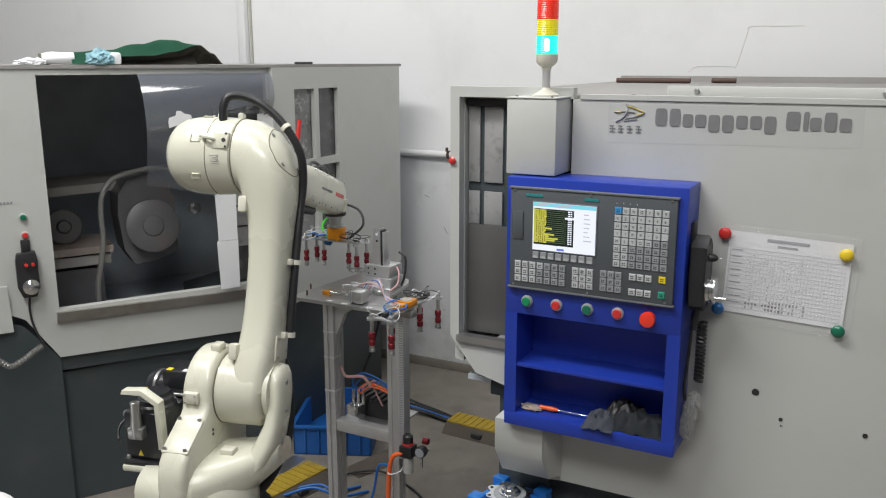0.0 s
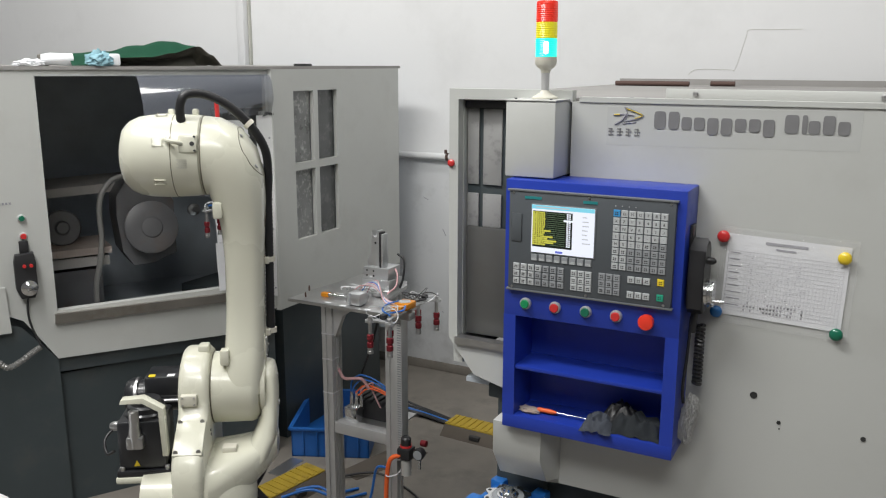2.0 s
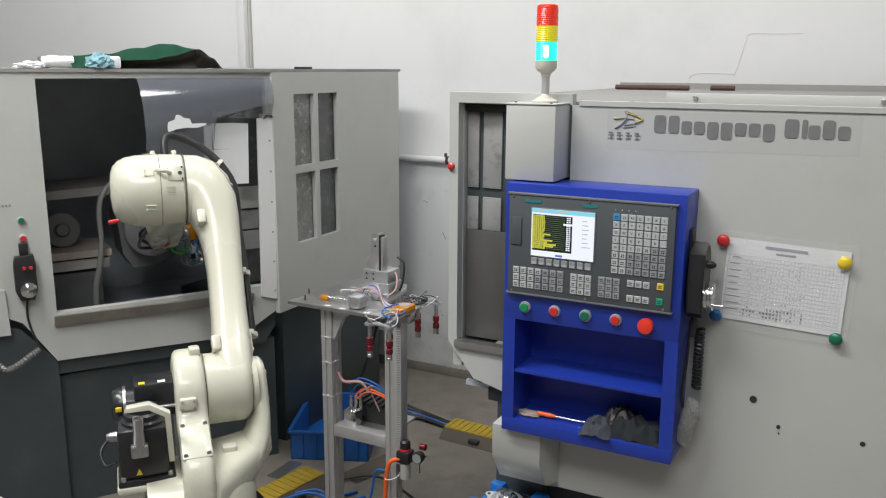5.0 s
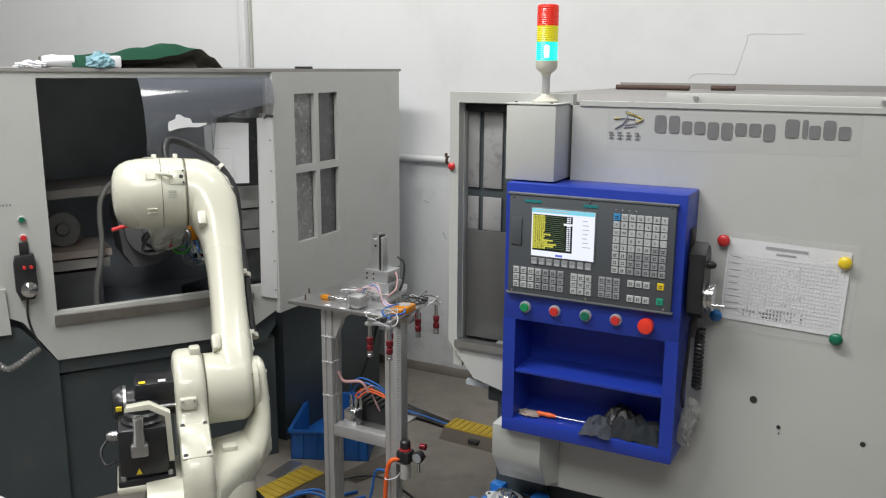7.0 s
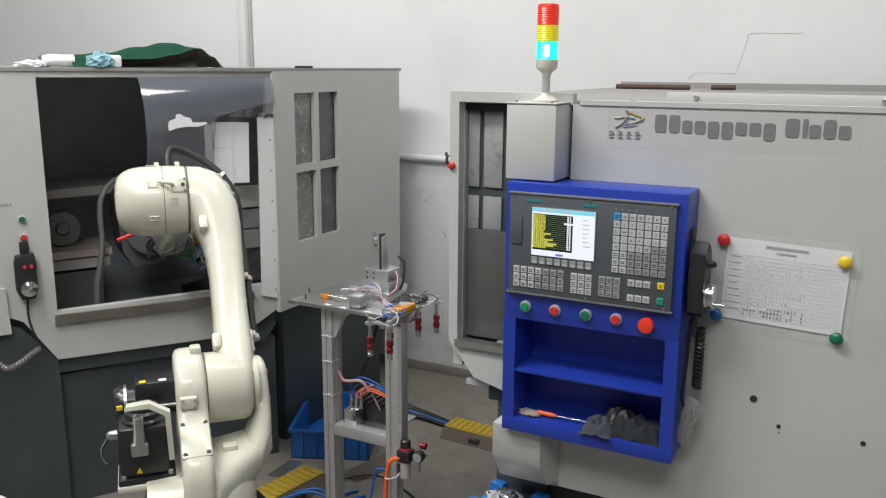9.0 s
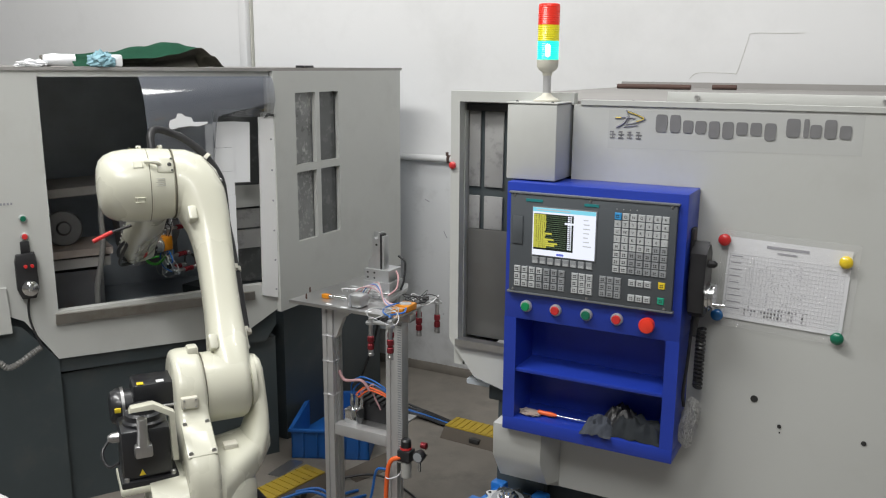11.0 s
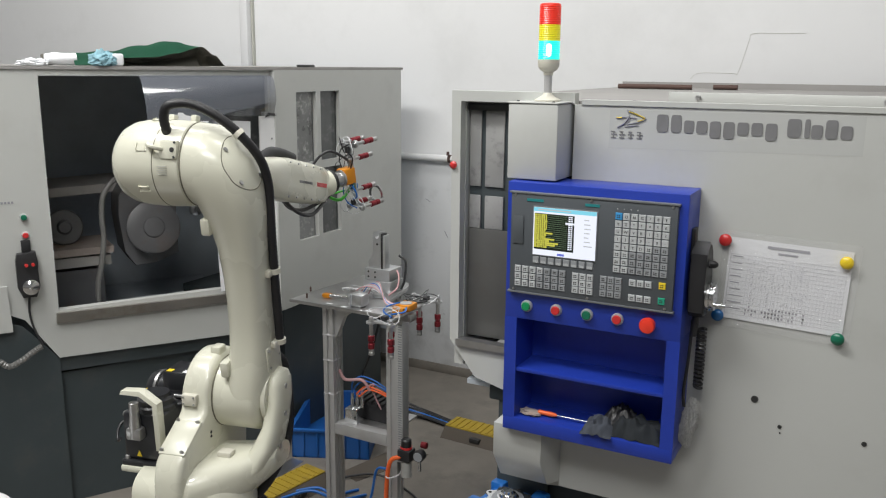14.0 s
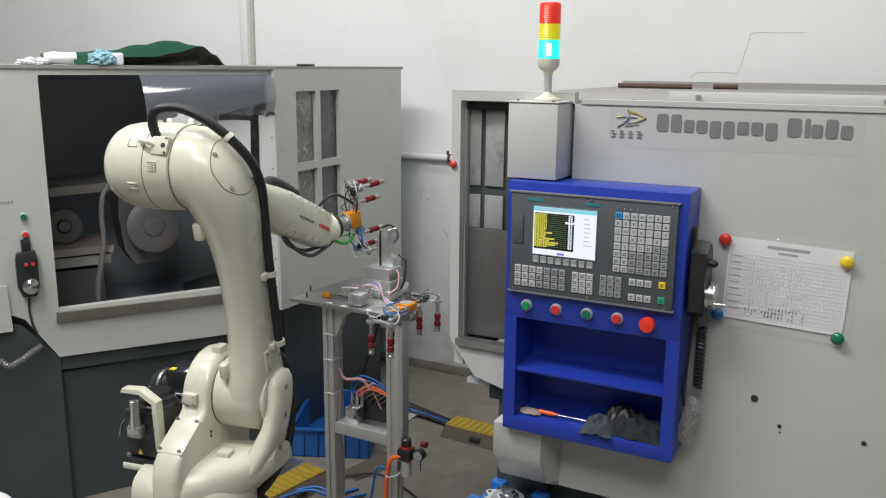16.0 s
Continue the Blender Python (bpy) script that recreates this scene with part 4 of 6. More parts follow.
    rounded_box(sg, s0 + 0.012, s0 + 0.10, P - 0.0055, P - 0.005, 1.3235, 1.3265)
    part("screen_text", sg, M_SCR_G, p)
    boxpart("badge", (k - 0.405, k - 0.360, P - 0.0015, P, 1.343, 1.350), M_TEAL, p, 0)
    boxpart("badge", (k - 0.25, k - 0.213, P - 0.0015, P, 1.342, 1.349), M_TEAL, p, 0)
    boxpart("card_slot", (k - 0.441, k - 0.412, P - 0.003, P, 1.230, 1.304), M_PANEL, p, 0.002)
    kl, kd, ks = key_mesh(0.0172, 0.0170, M_KEY), key_mesh(0.0172, 0.0170, M_KEYDARK), key_mesh(0.0175, 0.018, M_KEYDARK)
    kw = key_mesh(0.0150, 0.0075, M_KEY)
    kb, ky, kg = key_mesh(0.0178, 0.0172, M_KEYBLUE), key_mesh(0.0170, 0.0170, M_KEYYEL), key_mesh(0.0170, 0.0170, M_KEYGRN)
    mk = bpy.data.meshes.new("legend")
    lb = B()
    for x, y, w in ((-0.004, 0.0018, 0.0030), (0.0002, 0.0018, 0.0034), (-0.0042, -0.0026, 0.0036), (0.0006, -0.0026, 0.0030)):
        rounded_box(lb, x, x + w, y - 0.0012, y + 0.0012, 0.0031, 0.0034)
    lb.to_mesh(mk)
    lb.free()
    mk.materials.append(M_INK)

    def key(me, x, z, legend=True):
        o = new("key", me)
        o.parent = p
        o.matrix_basis = facing(k + x, P, z)
        if legend:
            q = new("legend", mk)
            q.parent = p
            q.matrix_basis = facing(k + x, P, z)

    caps = (" ONG789", "XZYF456", "UWVR123", "IJKP-0.", "MSTD")
    for r in range(8):
        for q in range(7):
            dark = (r in (4, 5, 6, 7) and q >= 2 and not (r == 4 and q < 5))
            mark = caps[r][q] if r < 5 and q < len(caps[r]) else ""
            key(kb if (r, q) == (0, 0) else (kd if dark else kl), -0.164 + 0.01933 * q, 1.325 - 0.01886 * r, not mark.strip())
            if mark.strip():
                t = lettering("legend", mark, 0.0095, M_INK, p, facing(k - 0.164 + 0.01933 * q, P, 1.325 - 0.01886 * r), depth=0.0002)
                xs, ys = [v.co.x for v in t.data.vertices], [v.co.y for v in t.data.vertices]
                for v in t.data.vertices:
                    v.co = (v.co.x - (min(xs) + max(xs)) / 2, v.co.y - (min(ys) + max(ys)) / 2, v.co.z + 0.0034)
    for q in range(8):
        key(ks, -0.376 + 0.0206 * q, 1.1925, False)
        key(kw, -0.376 + 0.0206 * q, 1.188, False)
    for r in range(3):
        for q in range(7):
            key(kl if q < 3 or r == 0 and q < 4 else kd, -0.425 + 0.0203 * q, 1.164 - 0.019 * r)
        for q in range(3):
            key(kl, -0.268 + 0.019 * q, 1.162 - 0.018 * r)
            key(kd, -0.195 + 0.019 * q, 1.163 - 0.018 * r)
    for r in range(2):
        for q in range(3):
            key(kl, -0.122 + 0.0195 * q, 1.163 - 0.038 * r)
    key(ky, -0.049, 1.164)
    key(kg, -0.049, 1.126)
    for i in range(4):
        part("indicator", lathe(B(), [(0, 0.0014), (0.001, 0.001)], "z", (0, 0, 0), 8), M_KEY, p, "", facing(k - 0.168 + 0.0165 * i, P, 1.3425))
    for x, z in ((-0.437, 1.357), (-0.235, 1.357), (-0.035, 1.357), (-0.437, 1.108), (-0.235, 1.108), (-0.04, 1.108)):
        part("panel_screw", lathe(B(), [(0, 0.0035), (0.002, 0.003)], "z", (0, 0, 0), 10), M_STEEL, p, "", facing(k + x, P, z))
    for x, mat, lab in ((-0.401, M_GREEN, "green push button"), (-0.319, M_RED, "red push button"), (-0.236, M_GREEN_D, "green push button"), (-0.157, M_RED, "red push button")):
        button(c, facing(k + x, 2.0, 1.0625), mat, 0.0115, lab)
    part("emergency_stop", lathe(B(), [(0, 0.016), (0.012, 0.014), (0.012, 0.019), (0.020, 0.020), (0.026, 0.018), (0.028, 0.010), (0.028, 0)], "z", (0, 0, 0), 32), M_ESTOP, c, "red mushroom emergency stop", facing(k - 0.078, 2.0, 1.062))


def shelf_clutter():
    sd = thing("screwdriver", "screwdriver with orange handle lying on the blue shelf", "screwdriver", Matrix.Translation((-0.745, 2.045, 0.7515)))
    part("handle", lathe(B(), [(-0.035, 0.004), (-0.031, 0.0070), (-0.015, 0.0060), (0.0, 0.0070), (0.015, 0.005), (0.02, 0.003)], "x", (0, 0, 0), 14), M_CABLE_O, sd, "orange handle")
    part("shaft", lathe(B(), [(0.018, 0.0022), (0.15, 0.0022)], "x", (0, 0, 0), 10), M_CHROME, sd)
    tr = B()
    bmesh.ops.create_icosphere(tr, subdivisions=3, radius=1.0)
    for v in tr.verts:
        f = 1 + 0.4 * noise.noise(v.co * 3)
        v.co = Vector((v.co.x * 0.03 * f, v.co.y * 0.02 * f, max(-0.005, v.co.z * 0.008 * f)))
    tagged(part("scrap", tr, M_RUST, None, "", Matrix.Translation((-0.80, 2.04, 0.748))), "brown metal scrap on the blue shelf", "scrap")
    for x, y, sx, sz, mat, nm, lab, sd_ in ((-0.505, 2.05, 0.07, 0.055, M_CLOTH_K, "rag", "crumpled dark grey rag on the blue shelf", 2.0), (-0.600, 2.032, 0.042, 0.036, M_CLOTH_L, "glove", "crumpled grey cotton work glove on the shelf", 7.0), (-0.555, 2.075, 0.05, 0.06, M_BLACK, "rag", "crumpled black rag on the blue shelf", 12.0)):
        bm = B()
        n, k = 40, 26
        grid = []
        for i in range(n + 1):
            row = []
            for q in range(k + 1):
                a, b = 2 * i / n - 1, 2 * q / k - 1
                s = Vector((2.4 * a + sd_, 1.9 * b, sd_))
                edge = 1 + 0.22 * noise.noise(Vector((1.6 * a, 1.6 * b, sd_)))
                dome = max(0.0, 1 - (abs(a) ** 2.4 + abs(b) ** 2.4) / edge) ** 0.6
                fold = 0.78 - 0.55 * abs(noise.noise(s * 0.75)) + 0.10 * noise.noise(s * 1.9) + 0.04 * noise.noise(s * 4.5)
                row.append(bm.verts.new((a * sx * (1 + 0.15 * noise.noise(s * 0.8)), b * 0.045 * (1 + 0.2 * noise.noise(s * 1.3)), max(0.0006, 1.35 * sz * dome * max(0.25, fold)))))
            grid.append(row)
        for i in range(n):
            for q in range(k):
                bm.faces.new((grid[i][q], grid[i + 1][q], grid[i + 1][q + 1], grid[i][q + 1]))
        tagged(part(nm, bm, mat, None, "", Matrix.Translation((x, y, 0.7425))), lab, "rag" if nm == "rag" else "glove")


def cabinet_side():
    h = thing("hand_wheel_pendant", "black hand-wheel pendant with coiled cord on the cabinet side", "controller", Matrix.Translation((-0.400, 2.06, 1.17)))
    boxpart("hook_plate", (-0.003, 0.006, -0.015, 0.02, 0.06, 0.13), M_BLACK, h, 0.002)
    prism_body = B()
    prism(prism_body, [(-0.04, 0.075), (-0.015, 0.085), (0.0, 0.10), (0.015, 0.085), (0.04, 0.07), (0.045, 0.0), (0.04, -0.07), (0.02, -0.085), (-0.02, -0.085), (-0.04, -0.07), (-0.045, 0.0)], 0.004, 0.042, Matrix(((0, 0, 1, 0), (1, 0, 0, 0), (0, 1, 0, 0), (0, 0, 0, 1))), 0.004)
    part("body", prism_body, M_BLACK, h)
    part("hand_wheel", lathe(B(), [(0.042, 0.036), (0.05, 0.036), (0.052, 0.030), (0.056, 0.03), (0.058, 0.034), (0.062, 0.034), (0.064, 0.01)], "x", (0, 0.0, -0.035), 32), M_CHROME, h, "silver hand wheel")
    part("crank", lathe(B(), [(0.06, 0.005), (0.085, 0.005), (0.086, 0)], "x", (0, 0.01, -0.058), 12), M_CHROME, h)
    part("selector", lathe(B(), [(0.042, 0.010), (0.055, 0.009), (0.062, 0.004)], "x", (0, 0.0, 0.045), 14), M_BLACK, h)
    tubepart("strain_relief", [(0.02, 0, -0.08), (0.018, 0, -0.11), (0.015, 0.0, -0.14)], 0.009, M_BLACK, h)
    coil = []
    for i in range(15 * 8 + 1):
        a = 2 * math.pi * i / 8
        coil.append((0.032 + 0.009 * math.cos(a), 0.02 + 0.009 * math.sin(a), -0.125 - 0.155 * i / 120))
    part("coiled_cord", tube(B(), coil, 0.0045, 6, 1), M_BLACK, h, "black coiled cord")
    tubepart("cable", [(0.012, 0.0, -0.10), (0.008, 0.0, -0.20), (0.002, 0.0, -0.29), (0.006, 0.0, -0.33)], 0.004, M_BLACK, h)
    w = B()
    bmesh.ops.create_icosphere(w, subdivisions=5, radius=1.0)
    for v in w.verts:
        f = 0.95 + 0.3 * noise.noise(v.co * 1.8) + 0.5 * abs(noise.noise(Vector((v.co.x * 7, v.co.y * 7, v.co.z * 3)))) - 0.35 * abs(noise.noise(v.co * 4.0))
        v.co = Vector((v.co.x * 0.021 * f + 0.006 * math.sin(3 * v.co.z), v.co.y * 0.022 * f, v.co.z * 0.070 * (0.85 + 0.15 * f)))
    part("plastic_wrap", w, M_FOIL, h, "crinkled clear plastic wrap", Matrix.Translation((0.020, 0.012, -0.375)))


# ---- robot arm ----
BASE = Vector((-1.581, 1.582, 0.352))
BASE_M = Matrix.Translation(BASE)
SHOULDER, UPPER, OFFSET, REACH = 0.430, 0.654, 0.0, 0.862
Z2Y = Matrix(((1, 0, 0, 0), (0, 0, 1, 0), (0, -1, 0, 0), (0, 0, 0, 1)))


def cap_bolt(parent, at, axis, r=0.005):
    part("bolt", lathe(B(), [(0, r), (0.003, r), (0.004, r * 0.5)], axis, at, 10), M_STEEL, parent)


def elbow_sweep(bm):
    """Upper-arm casting: round at the elbow, bent down to a slim arm, wide again at the shoulder."""
    rows = ((-0.040, 0.654, 0, 0.106, 0.106), (-0.066, 0.651, 10, 0.107, 0.105), (-0.091, 0.637, 26, 0.106, 0.100), (-0.111, 0.608, 45, 0.102, 0.090), (-0.122, 0.565, 63, 0.094, 0.077), (-0.128, 0.515, 77, 0.082, 0.065), (-0.130, 0.45, 87, 0.070, 0.057), (-0.130, 0.37, 90, 0.062, 0.053), (-0.128, 0.29, 90, 0.058, 0.052), (-0.126, 0.22, 90, 0.060, 0.052), (-0.124, 0.16, 90, 0.067, 0.054), (-0.121, 0.105, 90, 0.080, 0.056), (-0.119, 0.055, 90, 0.094, 0.056), (-0.118, 0.0, 90, 0.098, 0.055))
    secs = []
    n = 40
    for y, z, th, rx, rr in rows:
        c, s = math.cos(radians(th)), math.sin(radians(th))
        ring = []
        for i in range(n):
            q = 2 * math.pi * i / n
            ca, sa = math.cos(q), math.sin(q)
            p = 2.0 + 1.0 * th / 90
            u = math.copysign(abs(ca) ** (2 / p), ca) * rx
            v = math.copysign(abs(sa) ** (2 / p), sa) * rr
            ring.append((u, y - v * s, z + v * c))
        secs.append(ring)
    loft(bm, secs)


def robot_parts():
    r = thing("industrial_robot", "cream white six-axis robot arm with suction gripper", "robot arm", Matrix.Translation(BASE))
    part("base", lathe(B(), [(0, 0.0), (0, 0.15), (0.03, 0.155), (0.04, 0.135), (0.095, 0.130), (0.10, 0)], "z", (0, 0, 0), 48), M_ROBOT, r)
    # turret: x forward, y to the motor side
    t = B()
    lathe(t, [(0.102, 0), (0.102, 0.140), (0.14, 0.148), (0.19, 0.148), (0.235, 0.125), (0.25, 0)], "z", (0, 0, 0), 48)
    out = [(0.119 + 0.120 * math.cos(radians(k)), SHOULDER + 0.120 * math.sin(radians(k))) for k in range(-25, 166, 10)]
    out += [(0.002, 0.435), (-0.006, 0.412), (-0.030, 0.392), (-0.072, 0.370), (-0.115, 0.345), (-0.145, 0.313), (-0.158, 0.27), (-0.160, 0.20), (-0.150, 0.11), (0.0, 0.11), (0.18, 0.11), (0.215, 0.20), (0.225, 0.30)]
    rings = []
    for y, k in ((-0.030, 0.90), (-0.026, 0.96), (-0.018, 0.995), (-0.008, 1.0), (0.030, 1.0), (0.040, 0.99), (0.047, 0.96), (0.051, 0.90)):
        rings.append([(0.06 + (px - 0.06) * k, y, 0.33 + (pz - 0.33) * k) for px, pz in out])
    loft(t, rings)
    ax = Matrix(((1, 0, 0, 0), (0, 0, -1, 0), (0, 1, 0, 0), (0, 0, 0, 1)))
    loft(t, [squircle(0.005, 0.200, 0.150, 0.088, -0.03, 30, 3), squircle(0.005, 0.205, 0.148, 0.086, 0.04, 30, 3), squircle(0.03, 0.220, 0.125, 0.074, 0.09, 30, 2.8), squircle(0.055, 0.236, 0.102, 0.062, 0.135, 30, 2.6), squircle(0.075, 0.256, 0.078, 0.048, 0.175, 30, 2.4), squircle(0.085, 0.270, 0.050, 0.034, 0.203, 30, 2.2)], ax)
    loft(t, [squircle(-0.0, 0.185, 0.12, 0.075, -0.14, 28, 2.8), squircle(0.0, 0.185, 0.14, 0.082, -0.02, 28, 2.8)], ax)
    turret = part("turret", t, M_ROBOT, r)
    br = B()
    sw = Matrix(((0, 1, 0, 0), (1, 0, 0, 0), (0, 0, 1, 0), (0, 0, 0, 1)))
    loft(br, [squircle(-0.070, 0.02, 0.034, 0.058, 0.175, 26, 2.6), squircle(-0.112, 0.03, 0.038, 0.068, 0.215, 26, 2.8), squircle(-0.148, 0.050, 0.038, 0.070, 0.26, 26, 2.8), squircle(-0.172, 0.072, 0.033, 0.066, 0.31, 26, 2.8), squircle(-0.184, 0.092, 0.024, 0.060, 0.36, 26, 2.8), squircle(-0.186, 0.115, 0.022, 0.057, 0.42, 26, 2.8), squircle(-0.184, 0.122, 0.021, 0.054, 0.468, 26, 2.8), squircle(-0.182, 0.124, 0.018, 0.042, 0.492, 26, 2.5), squircle(-0.180, 0.125, 0.010, 0.018, 0.503, 26, 2.2)], sw)
    fork = part("shoulder_fork", br, M_ROBOT, turret)
    for x, y, z in ((0.115, -0.208, 0.460), (0.100, -0.211, 0.385), (0.07, -0.207, 0.30), (0.04, -0.185, 0.235)):
        cap_bolt(fork, (x, y, z), "y", 0.007)
        cap_bolt(fork, (x - 0.052, y + 0.035, z - 0.01), "x", 0.005)
    part("fork_hub", lathe(B(), [(-0.176, 0.078), (-0.164, 0.080), (-0.158, 0.07)], "y", (0.119, 0, SHOULDER), 32), M_ROBOT, turret)
    plate = boxpart("access_plate", (-0.012, 0.010, -0.002, 0.042, 0.424, 0.456), M_CREAM, turret, 0.004)
    for y in (0.005, 0.035):
        for z in (0.430, 0.450):
            cap_bolt(plate, (-0.015, y, z), "x", 0.0025)
    lid = B()
    rounded_box(lid, -0.006, 0.006, -0.050, 0.028, -0.056, 0.056, 0.0055, 2, Matrix.Translation((-0.0740, 0.022, 0.3613)) @ Matrix.Rotation(radians(60), 4, "Y"))
    cover = part("lower_cover", lid, M_ROBOT, turret)
    for y in (-0.040, 0.018):
        for z in (-0.048, 0.048):
            p = Matrix.Translation((-0.0740, 0.022, 0.3613)) @ Matrix.Rotation(radians(60), 4, "Y") @ Vector((-0.009, y, z))
            cap_bolt(cover, p, "x", 0.006)
    boxpart("top_lug", (0.085, 0.125, -0.025, 0.005, 0.535, 0.563), M_ROBOT, turret, 0.006)
    for z in (0.335, 0.347):
        part("plug", lathe(B(), [(-0.0315, 0.004), (-0.020, 0.004)], "y", (0.010, 0, z), 10), M_INK, turret)
    boxpart("stop_block", (-0.02, 0.012, -0.100, -0.062, 0.288, 0.306), M_CREAM, turret, 0.003)
    # motors
    mt = B()
    rounded_box(mt, 0.075, 0.175, 0.024, 0.155, 0.420, 0.480, 0.010)
    lathe(mt, [(0.024, 0.044), (0.18, 0.044), (0.183, 0.050), (0.195, 0.050), (0.210, 0.042), (0.214, 0.03), (0.215, 0)], "y", (0.120, 0, 0.412), 30)
    part("shoulder_motor", mt, M_MOTOR, turret, "black shoulder servo motor")
    part("motor_ring", lathe(B(), [(0.176, 0.052), (0.184, 0.052)], "y", (0.120, 0, 0.412), 30), M_STEEL, turret)
    for x in (0.018, 0.035):
        part("motor_rail", lathe(B(), [(0.03, 0.005), (0.176, 0.005)], "y", (x + 0.055, 0, 0.412 + 0.9 * (x - 0.018)), 10), M_STEEL, turret)
    m1 = B()
    rounded_box(m1, -0.050, 0.075, 0.078, 0.203, 0.268, 0.405, 0.012)
    lathe(m1, [(0.40, 0.056), (0.412, 0.056), (0.417, 0.050), (0.430, 0.048), (0.435, 0.040), (0.445, 0.038), (0.447, 0)], "z", (0.012, 0.136, 0), 30)
    part("waist_motor", m1, M_MOTOR, turret, "black waist servo motor")
    boxpart("motor_flange", (-0.056, 0.08, 0.064, 0.208, 0.250, 0.268), M_MOTOR, turret, 0.004)
    boxpart("motor_seat", (-0.060, 0.09, 0.02, 0.212, 0.232, 0.251), M_ROBOT, turret, 0.006)
    for y in (0.078, 0.194):
        part("flange_bolt", lathe(B(), [(0.267, 0.007), (0.277, 0.007), (0.279, 0.003)], "z", (-0.047, y, 0), 10), M_STEEL, turret)
    st = B()
    prism(st, [(-0.008, -0.012), (0.008, -0.012), (0, 0.005)], 0, 0.001, Matrix.Translation((-0.0502, 0.155, 0.292)) @ Matrix.Rotation(radians(-90), 4, "Z") @ Matrix.Rotation(radians(90), 4, "X"))
    part("warning_label", st, M_KEYYEL, turret, "yellow warning triangle")
    boxpart("warning_label", (0.080, 0.098, 0.125, 0.142, 0.4795, 0.4808), M_KEYYEL, turret, 0)
    boxpart("label", (0.080, 0.098, 0.072, 0.092, 0.4795, 0.4808), M_PAPER, turret, 0)
    boxpart("label", (0.066, 0.074, 0.188, 0.204, 0.414, 0.426), M_KEYYEL, turret, 0.001)
    con = B()
    lathe(con, [(0.308, 0.015), (0.346, 0.016), (0.371, 0.013), (0.408, 0.013), (0.411, 0.009)], "z", (-0.068, 0.150, 0.035), 16)
    rounded_box(con, -0.082, -0.052, 0.128, 0.172, 0.339, 0.373, 0.006)
    part("connector", con, M_STEEL, turret, "grey cable connector in clear sleeve")
    bk = B()
    prism(bk, [(0.180, 0.468), (0.175, 0.480), (0.120, 0.484), (0.070, 0.452), (0.066, 0.32), (0.080, 0.32), (0.083, 0.446), (0.122, 0.470)], -0.084, -0.056, Matrix(((0, 0, 1, 0), (1, 0, 0, 0), (0, 1, 0, 0), (0, 0, 0, 1))), 0.001)
    part("cable_bracket", bk, M_ROBOT, turret, "cream bent bracket")
    tubepart("motor_cable", [(0.04, 0.21, 0.37), (0.0, 0.245, 0.34), (-0.03, 0.235, 0.31), (-0.05, 0.21, 0.325)], 0.004, M_BLACK, turret)
    part("cable_plug", lathe(B(), [(0.196, 0.014), (0.215, 0.013), (0.225, 0.008)], "y", (0.0, 0.005, 0.375), 14), M_STEEL, turret)
    tubepart("base_hose", [(0.165, -0.120, 0.545), (0.197, -0.160, 0.50), (0.202, -0.172, 0.42), (0.190, -0.180, 0.33), (0.155, -0.178, 0.25), (0.105, -0.155, 0.18), (0.06, -0.120, 0.13)], 0.013, M_RUBBER, turret, "black corrugated hose", 0.08, 12)
    # upper arm: z along the arm from the shoulder axis
    a = B()
    lathe(a, [(-0.160, 0.060), (-0.158, 0.082), (-0.150, 0.094), (-0.136, 0.100), (-0.006, 0.100), (-0.002, 0.094)], "y", (0, 0, 0), 44)
    elbow_sweep(a)
    skin = BVHTree.FromBMesh(a)
    upper = part("upper_arm", a, M_ROBOT, r)
    part("elbow_seam", lathe(B(), [(-0.0405, 0.1075), (-0.0375, 0.1075)], "y", (0, 0, UPPER), 44), M_SEAM, upper)
    part("shoulder_seam", lathe(B(), [(-0.0340, 0.1012), (-0.0305, 0.1012)], "y", (0, 0, 0), 44), M_SEAM, upper)
    # round cover on the elbow casting: its joint line and bolts follow the curved skin
    axis = Vector((0, -math.sin(radians(52)), math.cos(radians(52))))
    side, rise = Vector((1, 0, 0)), Vector((0, math.cos(radians(52)), math.sin(radians(52))))
    mid = Vector((-0.012, -0.105, 0.622))

    def on_skin(radius, deg):
        p = mid + radius * (math.cos(radians(deg)) * side + math.sin(radians(deg)) * rise)
        return skin.ray_cast(p + 0.25 * axis, -axis)[0] or p + 0.09 * axis

    part("cover_line", tube(B(), [on_skin(0.070, 10 * k) for k in range(37)], 0.0013, 6, 2), M_SEAM, upper)
    for k in range(4):
        part("cover_bolt", lathe(B(), [(-0.001, 0.006), (0.003, 0.006), (0.004, 0.003)], "z", (0, 0, 0), 12), M_STEEL, upper, "", Matrix.Translation(on_skin(0.061, 40 + 90 * k)) @ Matrix.Rotation(radians(52), 4, "X"))
    boxpart("stop_lug", (-0.085, -0.045, -0.086, -0.060, 0.49, 0.535), M_ROBOT, upper, 0.006)
    boxpart("rest_lug", (-0.085, -0.05, -0.085, -0.060, 0.085, 0.130), M_ROBOT, upper, 0.006)
    hatch = part("lower_hatch", rounded_box(B(), -0.035, 0.045, -0.1795, -0.1705, 0.085, 0.155, 0.003), M_ROBOT, upper)
    for x, z in ((-0.025, 0.095), (0.035, 0.11), (-0.025, 0.145)):
        cap_bolt(hatch, (x, -0.1825, z), "y", 0.004)
    st = B()
    for k in range(14):
        rounded_box(st, 0.034, 0.054, -0.1785, -0.168, 0.20 + 0.012 * k, 0.205 + 0.012 * k)
    part("printed_scale", st, M_TEXT, upper, "hatched sticker strip")
    hs = B()
